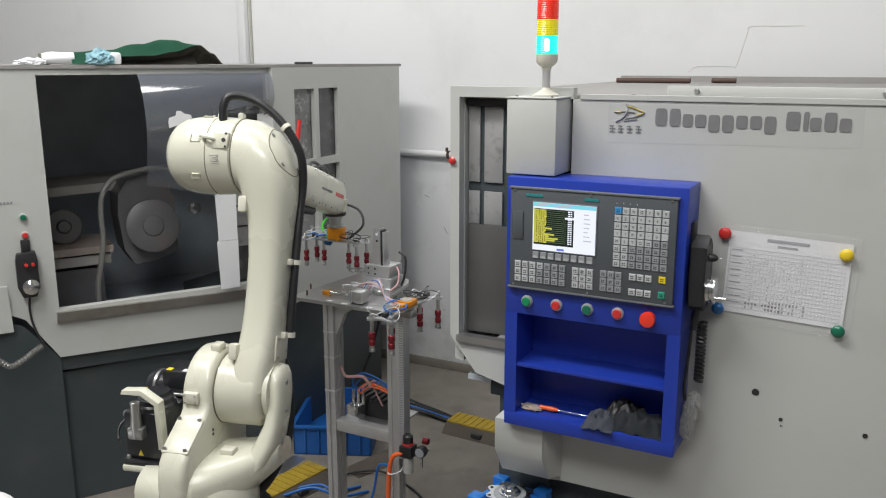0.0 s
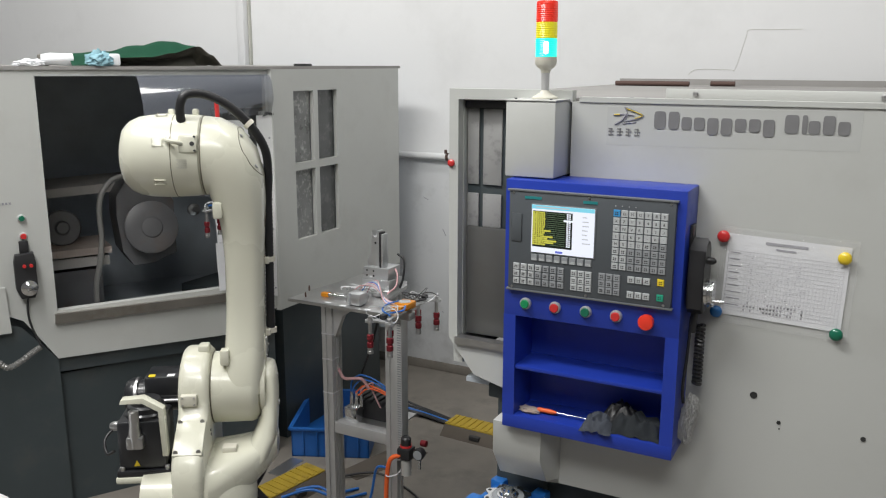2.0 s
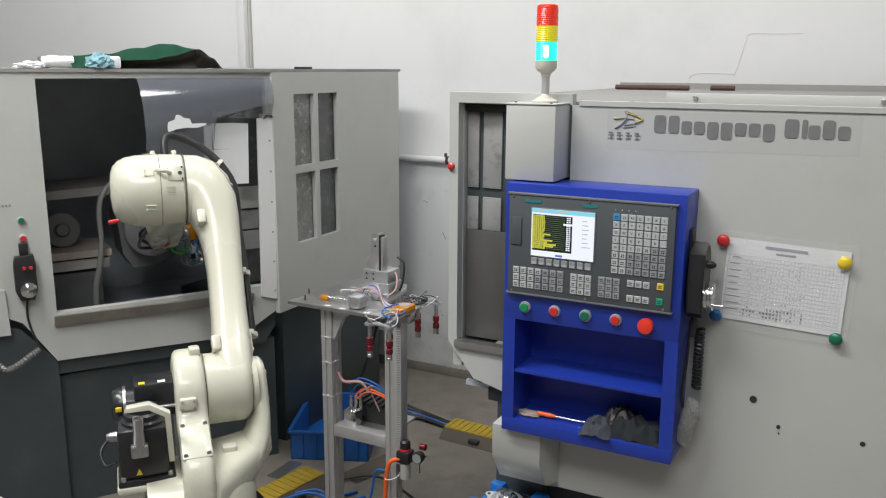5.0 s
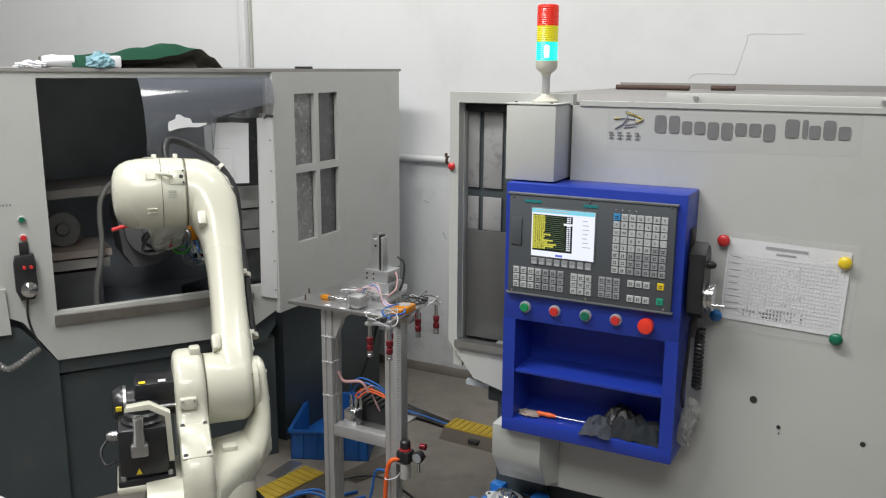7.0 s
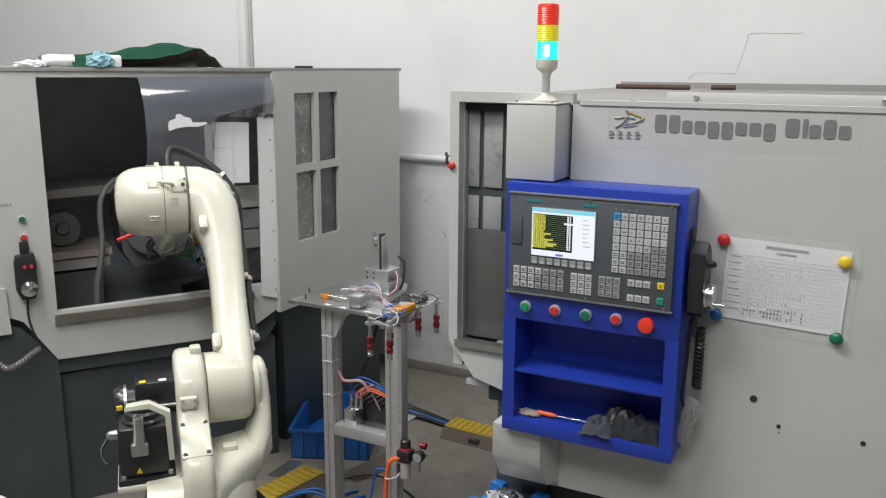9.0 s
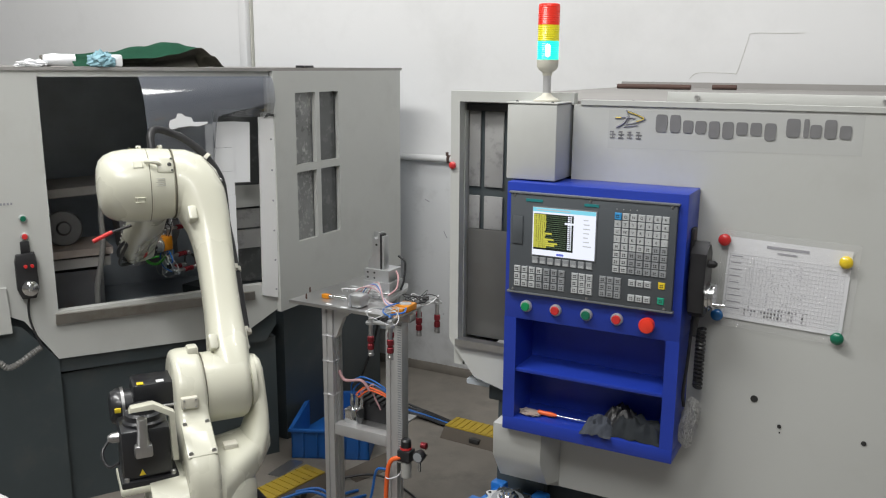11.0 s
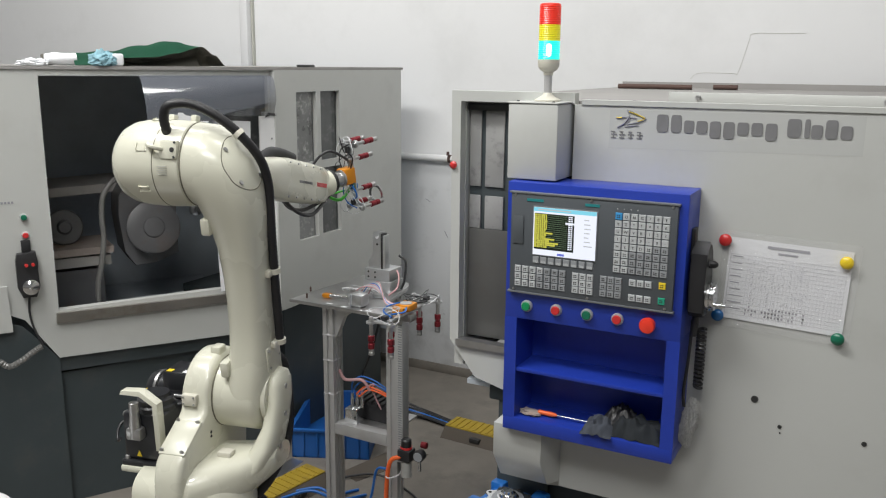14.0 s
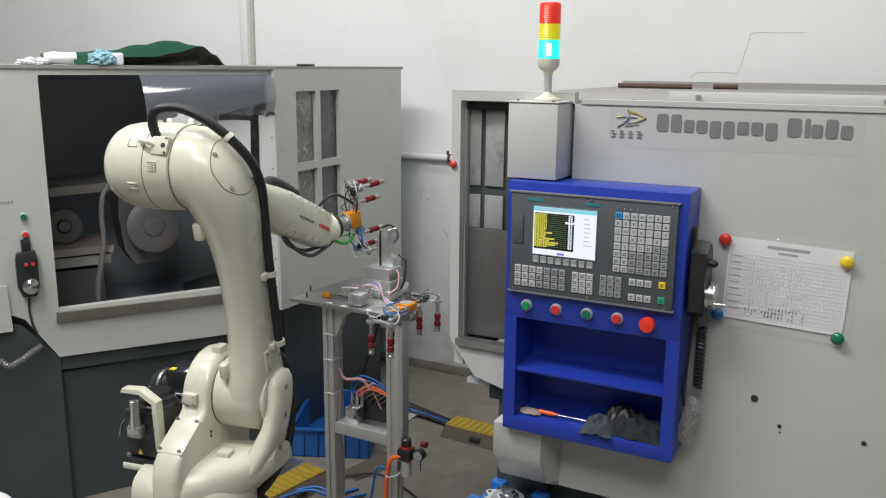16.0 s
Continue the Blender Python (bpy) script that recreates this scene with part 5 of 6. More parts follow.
    tube(hs, [(0.026, -0.190, 0.15), (0.028, -0.191, 0.22), (0.030, -0.193, 0.34), (0.036, -0.194, 0.45), (0.044, -0.194, 0.53), (0.040, -0.198, 0.60), (0.018, -0.193, 0.67), (-0.005, -0.158, 0.735), (-0.022, -0.105, 0.787), (-0.035, -0.050, 0.815), (-0.055, -0.004, 0.815), (-0.060, 0.012, 0.785), (-0.052, 0.012, 0.735)], 0.0125, 12, 8, 0.10)
    part("dress_hose", hs, M_RUBBER, upper, "black corrugated cable hose")
    for z, y, x in ((0.36, -0.193, 0.031), (0.155, -0.190, 0.026)):
        cl = part("hose_clamp", lathe(B(), [(-0.007, 0.0165), (0.007, 0.0165)], "z", (x, y, z), 16), M_CREAM, upper)
        part("clamp_ear", rounded_box(B(), x - 0.034, x - 0.012, y - 0.002, y + 0.012, z - 0.009, z + 0.009, 0.003), M_CREAM, cl)
    part("hose_clamp", lathe(B(), [(-0.006, 0.0155), (0.006, 0.0155)], "z", (0, 0, 0), 16), M_CREAM, upper, "", Matrix.Translation((-0.006, -0.156, 0.737)) @ Matrix.Rotation(radians(-44), 4, "X"))
    strip = part("safety_strip", rounded_box(B(), 0.052, 0.088, -0.152, -0.149, 0.17, 0.36, 0.001), M_PAPER, upper, "white strip with red hatching")
    hatch = B()
    for k in range(16):
        if k != 8:
            rounded_box(hatch, -0.013, 0.013, -0.1530, -0.1521, -0.0016, 0.0016, 0, 2, Matrix.Translation((0.074, 0, 0.178 + 0.0112 * k)) @ Matrix.Rotation(radians(28), 4, "Y"))
    part("red_hatching", hatch, M_RED, strip)
    # elbow housing: y along the elbow axis
    e = B()
    lathe(e, [(-0.037, 0.102), (-0.032, 0.107), (0.01, 0.110), (0.06, 0.111), (0.10, 0.109), (0.130, 0.104), (0.152, 0.094), (0.168, 0.078), (0.176, 0.055), (0.179, 0.02), (0.179, 0)], "y", (0, 0, 0), 52)
    loft(e, [squircle(0, OFFSET, 0.082, 0.082, 0.02, 30, 2.4), squircle(0, OFFSET, 0.078, 0.078, 0.10, 30, 2.4), squircle(0, OFFSET, 0.070, 0.070, 0.17, 30, 2.3), squircle(0, OFFSET, 0.058, 0.058, 0.23, 30, 2.2)], AX["x"])
    elbow = part("elbow_housing", e, M_ROBOT, r)
    part("housing_seam", lathe(B(), [(0.0335, 0.1112), (0.0355, 0.1112)], "y", (0, 0, 0), 52), M_SEAM, elbow)
    for an in (110, 165, 220):
        part("cast_boss", rounded_box(B(), -0.007, 0.007, 0.054, 0.078, 0.104, 0.1125, 0.003, 2, Matrix.Rotation(radians(90 - an), 4, "Y") @ Matrix.Scale(-1, 4, (1, 0, 0))), M_ROBOT, elbow)
    for y in (-0.015, 0.048):
        part("lifting_lug", rounded_box(B(), -0.012, 0.012, y - 0.008, y + 0.008, 0.100, 0.124, 0.004), M_ROBOT, elbow)
    pad = B()
    rounded_box(pad, -0.114, -0.095, -0.034, 0.014, 0.0, 0.048, 0.006)
    part("cast_pad", pad, M_ROBOT, elbow)
    gb = B()
    tube(gb, [(-0.106, 0.002, 0.024), (-0.122, 0.014, 0.027), (-0.126, 0.030, 0.030), (-0.112, 0.046, 0.036)], 0.006, 8)
    part("grab_lug", gb, M_ROBOT, elbow)
    part("plug", lathe(B(), [(-0.1155, 0.006), (-0.110, 0.006)], "x", (0, -0.022, 0.024), 12), M_INK, elbow)
    for z in (0.006, 0.042):
        part("plug", lathe(B(), [(-0.1155, 0.003), (-0.110, 0.003)], "x", (0, -0.028, z), 10), M_INK, elbow)
    sk = B()
    for k in range(5):
        zc = -0.018 - 0.005 * k
        xo = -math.sqrt(0.1108 ** 2 - zc ** 2)
        rounded_box(sk, xo - 0.0006, xo + 0.002, -0.006, 0.020 - 0.004 * (k % 2), zc, zc + 0.0016)
    part("rating_label", sk, M_STICK, elbow, "small printed rating label")
    # forearm: x along the arm, rolls about x
    f = B()
    loft(f, [squircle(0, 0, 0.056, 0.056, 0.225, 30, 2.2), squircle(0, 0, 0.058, 0.058, 0.40, 30, 2.4), squircle(0, 0, 0.066, 0.050, 0.475, 30, 3.0), squircle(0, 0, 0.071, 0.048, 0.55, 30, 3.4), squircle(0, 0, 0.070, 0.046, 0.75, 30, 3.4), squircle(0, 0, 0.066, 0.045, 0.85, 30, 3.2), squircle(0, 0, 0.056, 0.040, 0.880, 30, 2.8), squircle(0, 0, 0.02, 0.02, 0.890, 30, 2.2)], AX["x"])
    fore = part("forearm", f, M_ROBOT, r)
    for sgn in (1, -1):
        for k in range(8):
            part("red_mark", rounded_box(B(), 0.745 + 0.011 * k, 0.753 + 0.011 * k, 0.0455 if sgn > 0 else -0.0470, 0.0470 if sgn > 0 else -0.0455, -0.006, 0.008), M_RED, fore, "red printed mark")
        for k in range(12):
            part("grey_mark", rounded_box(B(), 0.595 + 0.009 * k, 0.601 + 0.009 * k, 0.0470 if sgn > 0 else -0.0485, 0.0485 if sgn > 0 else -0.0470, -0.003, 0.005), M_TEXT, fore, "small grey printed mark")
        for k in range(6):
            for z in (0.054, -0.054):
                cap_bolt(fore, (0.52 + 0.062 * k, sgn * 0.0450 - (0.004 if sgn < 0 else 0), z), "y", 0.0035)
    fb = B()
    tube(fb, [(0.40, 0.0, -0.045), (0.46, 0.0, -0.076), (0.54, 0.0, -0.082), (0.63, 0.0, -0.076)], 0.017, 10)
    part("cable_boot", fb, M_RUBBER, fore, "black cable boot along the forearm")
    fw = B()
    tube(fw, [(0.57, 0.0, 0.06), (0.65, 0.02, 0.10), (0.75, 0.03, 0.105), (0.85, 0.03, 0.06), (0.90, 0.03, 0.03)], 0.0065, 8)
    tube(fw, [(0.59, -0.01, 0.06), (0.66, -0.01, 0.088), (0.75, 0.0, 0.09), (0.83, 0.02, 0.06)], 0.0065, 8)
    part("cable_loop", fw, M_BLACK, fore, "looped black cables")
    part("plug_lead", tube(B(), [(0.40, -0.01, 0.055), (0.40, -0.02, 0.10), (0.395, -0.025, 0.125)], 0.005, 8), M_BLACK, fore)
    part("red_plug", tube(B(), [(0.395, -0.025, 0.125), (0.385, -0.03, 0.195)], 0.0075, 10), M_RED, fore, "red rubber plug")
    return r, turret, upper, elbow, fore


def gripper(name, parent, spare=False):
    """Double suction gripper; local z away from the flange, x along its bar. Returns the part that is keyed or stored."""
    bar = B()
    span = 0.128 if spare else 0.098
    rounded_box(bar, -span - 0.02, span + 0.02, -0.014, 0.014, 0.160, 0.167, 0.002)
    for s in (-1, 1):
        cx = span * s
        for k in range(3):
            an = radians(60 + 120 * k + (180 if s < 0 else 0))
            px, py = cx + 0.040 * math.cos(an), 0.040 * math.sin(an)
            lathe(bar, [(0.160, 0.015), (0.167, 0.015)], "z", (px, py, 0), 18)
            mm = Matrix.Translation((cx, 0, 0)) @ Matrix.Rotation(an, 4, "Z")
            rounded_box(bar, 0.0, 0.040, -0.009, 0.009, 0.1605, 0.1665, 0, 2, mm)
    g = part(name, bar, M_ALU, parent, "aluminium gripper plate" if parent else "")
    ob = B()
    rounded_box(ob, -0.034, 0.026, -0.025, 0.025, 0.136 if spare else 0.108, 0.159, 0.006)
    part("orange_block", ob, M_ORANGE, g, "orange anodised block")
    if not spare:
        part("flange", lathe(B(), [(0.0, 0.050), (0.045, 0.046), (0.050, 0.040), (0.052, 0.034)], "z", (0, 0, 0), 32), M_ROBOT, g)
        part("flange_ring", lathe(B(), [(0.051, 0.042), (0.062, 0.042)], "z", (0, 0, 0), 32), M_BLACK, g)
        part("adapter", lathe(B(), [(0.062, 0.034), (0.070, 0.034), (0.071, 0.025), (0.100, 0.025), (0.101, 0.032), (0.108, 0.032)], "z", (0, 0, 0), 32), M_STEEL, g, "steel tool adapter")
        part("blue_fitting", lathe(B(), [(-0.02, 0.006), (-0.012, 0.017), (0.012, 0.017), (0.02, 0.006)], "x", (0.048, 0.012, 0.172), 16), M_BLUEP, g, "blue round fitting")
        gw = B()
        tube(gw, [(0.02, 0.03, 0.06), (0.07, 0.05, 0.085), (0.085, 0.03, 0.12), (0.05, 0.02, 0.165)], 0.006, 8)
        tube(gw, [(0.02, 0.035, 0.065), (0.06, 0.06, 0.10), (0.06, 0.04, 0.15)], 0.004, 8)
        part("green_wires", gw, M_CABLE_G, g, "green wires")
        kw = B()
        tube(kw, [(0.0, 0.045, 0.02), (-0.06, 0.075, 0.05), (-0.10, 0.04, 0.10), (-0.06, 0.0, 0.15)], 0.005, 8)
        part("black_cable", kw, M_BLACK, g)
    else:
        part("block_bore", lathe(B(), [(0.1345, 0.012), (0.1345, 0.020), (0.1365, 0.020)], "z", (0, 0, 0), 24), M_ALU, g)
        part("orange_jaw", rounded_box(B(), 0.030, 0.055, -0.020, 0.020, 0.138, 0.158, 0.004), M_ORANGE, g)
    for s in (-1, 1):
        cx = span * s
        for k in range(3):
            an = radians(60 + 120 * k + (180 if s < 0 else 0))
            px, py = cx + 0.040 * math.cos(an), 0.040 * math.sin(an)
            c = part("suction_stem", lathe(B(), [(0.150, 0.007), (0.158, 0.007), (0.158, 0.011), (0.168, 0.011), (0.168, 0.006), (0.212, 0.0065)], "z", (px, py, 0), 14), M_STEEL, g)
            part("red_collar", lathe(B(), [(0.205, 0.0075), (0.207, 0.0105), (0.222, 0.0105), (0.224, 0.0080), (0.230, 0.0080), (0.232, 0.0105), (0.246, 0.0105), (0.248, 0.0085)], "z", (px, py, 0), 16), M_REDMETAL, g, "red anodised collar")
            part("suction_tip", lathe(B(), [(0.246, 0.0085), (0.258, 0.0085), (0.259, 0.0095), (0.267, 0.0095)], "z", (px, py, 0), 14), M_STEEL, g)
        hw = B()
        tube(hw, [(cx + 0.045 * math.cos(a) , 0.045 * math.sin(a), 0.150 - 0.012 * math.sin(2 * a + s)) for a in [0.5 * i for i in range(13)]], 0.0015, 6, 4)
        part("clear_tube", hw, M_CABLE_W, g, "thin clear air tube")
        hb = B()
        tube(hb, [(0.02 * s, 0.01, 0.13), (0.06 * s, 0.03, 0.135), (0.10 * s, 0.02, 0.140), (0.12 * s, -0.02, 0.148)], 0.0024, 6)
        tube(hb, [(0.03 * s, -0.02, 0.14), (0.07 * s, -0.035, 0.142), (0.09 * s, 0.0, 0.150)], 0.003, 6)
        part("blue_tube", hb, M_CABLE_B if s > 0 else M_BLACK, g)
        for q in range(3):
            wl = B()
            tube(wl, [(cx + 0.03 * math.cos(2.1 * q + s), 0.03 * math.sin(2.1 * q), 0.156), (cx + 0.052 * math.cos(2.1 * q + 0.7), 0.05 * math.sin(2.1 * q + 0.7), 0.135), (cx * 0.7 + 0.03 * math.cos(q), 0.045 * math.sin(2.1 * q + 1.6), 0.128), (cx * 0.3, 0.02 * (q - 1), 0.14)], 0.0013, 6)
            part("thin_wire", wl, M_KEY if s > 0 else M_BLACK, g, "thin looped sensor wire")
        part("valve_plug", rounded_box(B(), cx - 0.012, cx + 0.012, -0.010, 0.006, 0.143, 0.158, 0.003), M_BLACK, g)
    return g


# ---- cart with fixture ----
def profile_post(bm, x, y, z0, z1, w=0.04):
    """Slotted aluminium extrusion standing on its end."""
    h, s, d = w / 2, 0.005, 0.006
    pts = [(-h, -h), (-s, -h), (-s, -h + d), (s, -h + d), (s, -h), (h, -h), (h, -s), (h - d, -s), (h - d, s), (h, s), (h, h), (s, h), (s, h - d), (-s, h - d), (-s, h), (-h, h), (-h, s), (-h + d, s), (-h + d, -s), (-h, -s)]
    prism(bm, [(x + a, y + b) for a, b in pts], z0, z1)


def cart():
    c = thing("tool_stand", "aluminium profile stand with a steel top plate and air fittings", "stand")
    part("top_plate", prism(B(), [(-1.742, 2.190), (-1.352, 2.187), (-1.352, 2.262), (-1.43, 2.30), (-1.470, 2.52), (-1.50, 2.575), (-1.705, 2.60)], 0.893, 0.905, None, 0.0015), M_STEEL, c, "brushed steel top plate")
    for x, y, z0, z1 in ((-1.605, 2.235, 0.0, 0.892), (-1.355, 2.235, 0.0, 0.892), (-1.722, 2.42, 0.0, 0.892), (-1.476, 2.44, 0.0, 0.892)):
        bm = B()
        profile_post(bm, x, y, z0, z1)
        part("post", bm, M_ALU_MATT, c)
    boxpart("cross_bar", (-1.584, -1.376, 2.215, 2.255, 0.44, 0.48), M_ALU_MATT, c, 0.002)
    boxpart("shelf_plate", (-1.584, -1.376, 2.256, 2.42, 0.468, 0.474), M_STEEL, c, 0.001)
    for z in (0.58, 0.70, 0.79):
        part("cable_tie", rounded_box(B(), -1.6265, -1.5835, 2.2135, 2.2565, z, z + 0.003), M_CABLE_W, c)
    du = B()
    rounded_box(du, -1.333, -1.308, 2.205, 2.245, 0.40, 0.885, 0.001)
    part("wiring_duct", du, M_ALU_MATT, c)
    sl = B()
    for k in range(58):
        rounded_box(sl, -1.324, -1.311, 2.2038, 2.2055, 0.41 + 0.0081 * k, 0.4135 + 0.0081 * k)
    part("duct_slots", sl, M_KEYDARK, c)
    part("gusset", flat([(-1.584, 0.892), (-1.584, 0.78), (-1.575, 0.79), (-1.545, 0.86), (-1.50, 0.892)], 0.0, 0.02, Matrix.Translation((0, 2.225, 0))), M_ALU_MATT, c)
    # valve block on the shelf
    v = boxpart("valve_block", (-1.56, -1.40, 2.30, 2.40, 0.474, 0.535), M_BLACK, c, 0.004, "black pneumatic valve block")
    for k in range(6):
        boxpart("valve_rib", (-1.555 + 0.025 * k, -1.540 + 0.025 * k, 2.297, 2.403, 0.53, 0.545), M_BLACK, v, 0.002)
    boxpart("manifold", (-1.56, -1.51, 2.24, 2.29, 0.474, 0.53), M_CHROME, c, 0.004, "shiny manifold")
    for k in range(3):
        part("fitting", lathe(B(), [(0, 0.007), (0.025, 0.007), (0.03, 0.005), (0.045, 0.005)], "z", (-1.55 + 0.02 * k, 2.275, 0.53), 12), M_CHROME, c)
    for k, (mat, h, dx) in enumerate(((M_CABLE_B, 0.645, 0.13), (M_CABLE_B, 0.63, 0.14), (M_CABLE_O, 0.612, 0.16), (M_CABLE_O, 0.602, 0.165), (M_CABLE_P, 0.625, 0.08))):
        tubepart("air_hose", [(-1.55 + 0.01 * k, 2.275, 0.57), (-1.545 + 0.01 * k, 2.27, h - 0.03), (-1.50 + 0.01 * k, 2.27, h), (-1.55 + dx, 2.28, h - 0.03), (-1.53 + dx, 2.30, h - 0.10)], 0.0029, mat, c)
    tubepart("black_cable", [(-1.46, 2.33, 0.90), (-1.50, 2.34, 0.75), (-1.56, 2.36, 0.62), (-1.60, 2.38, 0.55)], 0.0045, M_BLACK, c)
    tubepart("pink_hose", [(-1.585, 2.25, 0.66), (-1.56, 2.25, 0.63), (-1.50, 2.26, 0.635), (-1.475, 2.27, 0.60)], 0.0055, M_CABLE_P, c)
    # regulator
    part("filter_bowl", lathe(B(), [(0, 0.006), (0.003, 0.017), (0.055, 0.018), (0.06, 0.014)], "z", (-1.285, 2.19, 0.365), 20), M_CLOUD, c, "hazy regulator bowl")
    boxpart("regulator", (-1.308, -1.262, 2.168, 2.212, 0.425, 0.465), M_BLACK, c, 0.005)
    part("regulator_knob", lathe(B(), [(0.465, 0.016), (0.47, 0.018), (0.495, 0.017), (0.50, 0.012)], "z", (-1.285, 2.19, 0), 18), M_BLACK, c)
    part("red_band", lathe(B(), [(0.466, 0.0195), (0.473, 0.0195)], "z", (-1.285, 2.19, 0), 20), M_RED, c)
    part("gauge", lathe(B(), [(0, 0.018), (0.02, 0.020), (0.024, 0.018)], "z", (0, 0, 0), 22), M_BLACK, c, "", facing(-1.232, 2.195, 0.455))
    part("gauge_dial", lathe(B(), [(0.0245, 0.0155), (0.0255, 0.0155)], "z", (0, 0, 0), 22), M_KEYDARK, c, "", facing(-1.232, 2.195, 0.455))
    part("red_cap", lathe(B(), [(0, 0.011), (0.018, 0.011), (0.02, 0.008)], "x", (-1.236, 2.205, 0.483), 16), M_REDMETAL, c)
    part("drain_bowl", lathe(B(), [(0, 0.005), (0.04, 0.005)], "z", (-1.238, 2.195, 0.395), 10), M_CHROME, c)
    tubepart("orange_hose", [(-1.295, 2.175, 0.44), (-1.33, 2.165, 0.42), (-1.345, 2.165, 0.34), (-1.35, 2.17, 0.20), (-1.345, 2.18, 0.01)], 0.0075, M_CABLE_O, c, "thick orange air hose")
    tubepart("blue_hose", [(-1.36, 2.19, 0.375), (-1.40, 2.19, 0.36), (-1.43, 2.20, 0.25), (-1.50, 2.2, 0.02)], 0.0045, M_CABLE_B, c)
    part("tie_loop", tube(B(), [(-1.36, 2.20, 0.385), (-1.34, 2.155, 0.365), (-1.31, 2.17, 0.37), (-1.31, 2.20, 0.375)], 0.002, 6), M_CABLE_W, c)
    # parts on the plate
    boxpart("riser_block", (-1.520, -1.462, 2.205, 2.260, 0.9055, 0.950), M_ALU, c, 0.012, "aluminium clamp block")
    boxpart("block_slot", (-1.506, -1.500, 2.2035, 2.208, 0.908, 0.948), M_KEYDARK, c, 0)
    part("orange_cylinder", rounded_box(B(), -1.655, -1.625, 2.255, 2.275, 0.9055, 0.920, 0.003), M_ORANGE, c)
    part("piston", lathe(B(), [(-1.630, 0.006), (-1.52, 0.006)], "x", (0, 2.262, 0.914), 12), M_CHROME, c)
    for x, y in ((-1.695, 2.225), (-1.735, 2.300)):
        part("pin", lathe(B(), [(0.9055, 0.003), (0.918, 0.003), (0.924, 0.0015)], "z", (x, y, 0), 10), M_BUSH, c)
    for x, y in ((-1.60, 2.20), (-1.535, 2.192), (-1.44, 2.192)):
        boxpart("label", (x, x + 0.022, y, y + 0.010, 0.9055, 0.9065), M_PAPER, c, 0)
    rng = random.Random(3)
    for k in range(14):
        x, y = rng.uniform(-1.63, -1.50), rng.uniform(2.29, 2.40)
        bm = B()
        rounded_box(bm, x, x + rng.uniform(0.012, 0.04), y, y + rng.uniform(0.006, 0.014), 0.9055, 0.9055 + rng.uniform(0.006, 0.02), 0.002)
        part("clamp_fitting", bm, M_ALU if k % 3 else M_STEEL, c)
    for k in range(6):
        o = 0.008 * k
        tubepart("air_tube", [(-1.565 + o, 2.30 + o, 0.912), (-1.53 + o, 2.31 + 0.5 * o, 0.945 + 0.4 * o), (-1.47 + 0.5 * o, 2.30, 0.952 + 0.4 * o), (-1.40, 2.27 - 0.5 * o, 0.925), (-1.35, 2.24 - 0.5 * o, 0.93), (-1.315, 2.21, 0.945)], 0.0018, (M_CABLE_P, M_KEY, M_CABLE_P, M_CABLE_B, M_KEY, M_CABLE_P)[k], c)
    for k in range(5):
        o = 0.022 * k
        tubepart("thin_tube", [(-1.64 + o, 2.36, 0.908), (-1.62 + o, 2.33, 0.925 + 0.1 * o), (-1.59 + o, 2.335 + 0.2 * o, 0.928), (-1.57 + o, 2.37, 0.909)], 0.0022, M_KEY if k % 2 else M_CABLE_W, c)
    tubepart("fixture_cable", [(-1.478, 2.47, 1.03), (-1.452, 2.47, 1.01), (-1.450, 2.46, 0.95), (-1.458, 2.45, 0.915)], 0.004, M_BLACK, c)
    tubepart("fixture_hose", [(-1.475, 2.45, 0.98), (-1.455, 2.43, 0.965), (-1.45, 2.41, 0.93), (-1.46, 2.37, 0.912)], 0.003, M_CABLE_P, c)
    boxpart("fixture_seat", (-1.585, -1.475, 2.405, 2.495, 0.9055, 0.945), M_ALU, c, 0.003)
    # bracket that carries the spare gripper
    boxpart("side_arm", (-1.370, -1.270, 2.190, 2.230, 0.892, 0.9160), M_STEEL, c, 0.002)
    return c


def fixture():
    f = thing("turning_fixture", "silver forked workpiece fixture on the stand", "fixture", Matrix.Translation((-1.53, 2.45, 0.9455)))
    boxpart("slide_block", (-0.050, 0.050, -0.042, 0.042, 0.0, 0.042), M_ALU, f, 0.002)
    for x, z in ((-0.035, 0.012), (-0.035, 0.030), (-0.008, 0.012), (-0.008, 0.030)):
        part("bolt_hole", lathe(B(), [(0, 0.0035), (0.001, 0.0035)], "z", (0, 0, 0), 10), M_INK, f, "", facing(x, -0.0422, z))
    po = B()
    prism(po, [(-0.038, 0.042), (-0.038, 0.066), (-0.034, 0.074), (-0.023, 0.086), (-0.021, 0.094), (-0.019, 0.168), (-0.014, 0.172), (-0.013, 0.152), (-0.006, 0.145), (0.001, 0.148), (0.004, 0.155), (0.004, 0.172), (0.010, 0.172), (0.010, 0.042)], 0.004, 0.034, Matrix(((1, 0, 0, 0), (0, 0, -1, 0), (0, 1, 0, 0), (0, 0, 0, 1))), 0.001)
    part("fork", po, M_ALU, f)
    boxpart("black_pad", (0.0105, 0.018, -0.034, -0.004, 0.042, 0.166), M_BLACK, f, 0.001)
    boxpart("rear_plate", (0.0185, 0.026, -0.034, 0.0, 0.042, 0.160), M_ALU, f, 0.001)
    part("fork_bolt", lathe(B(), [(0, 0.004), (0.002, 0.004)], "z", (0, 0, 0), 10), M_INK, f, "", facing(-0.003, -0.034, 0.128))
    return f


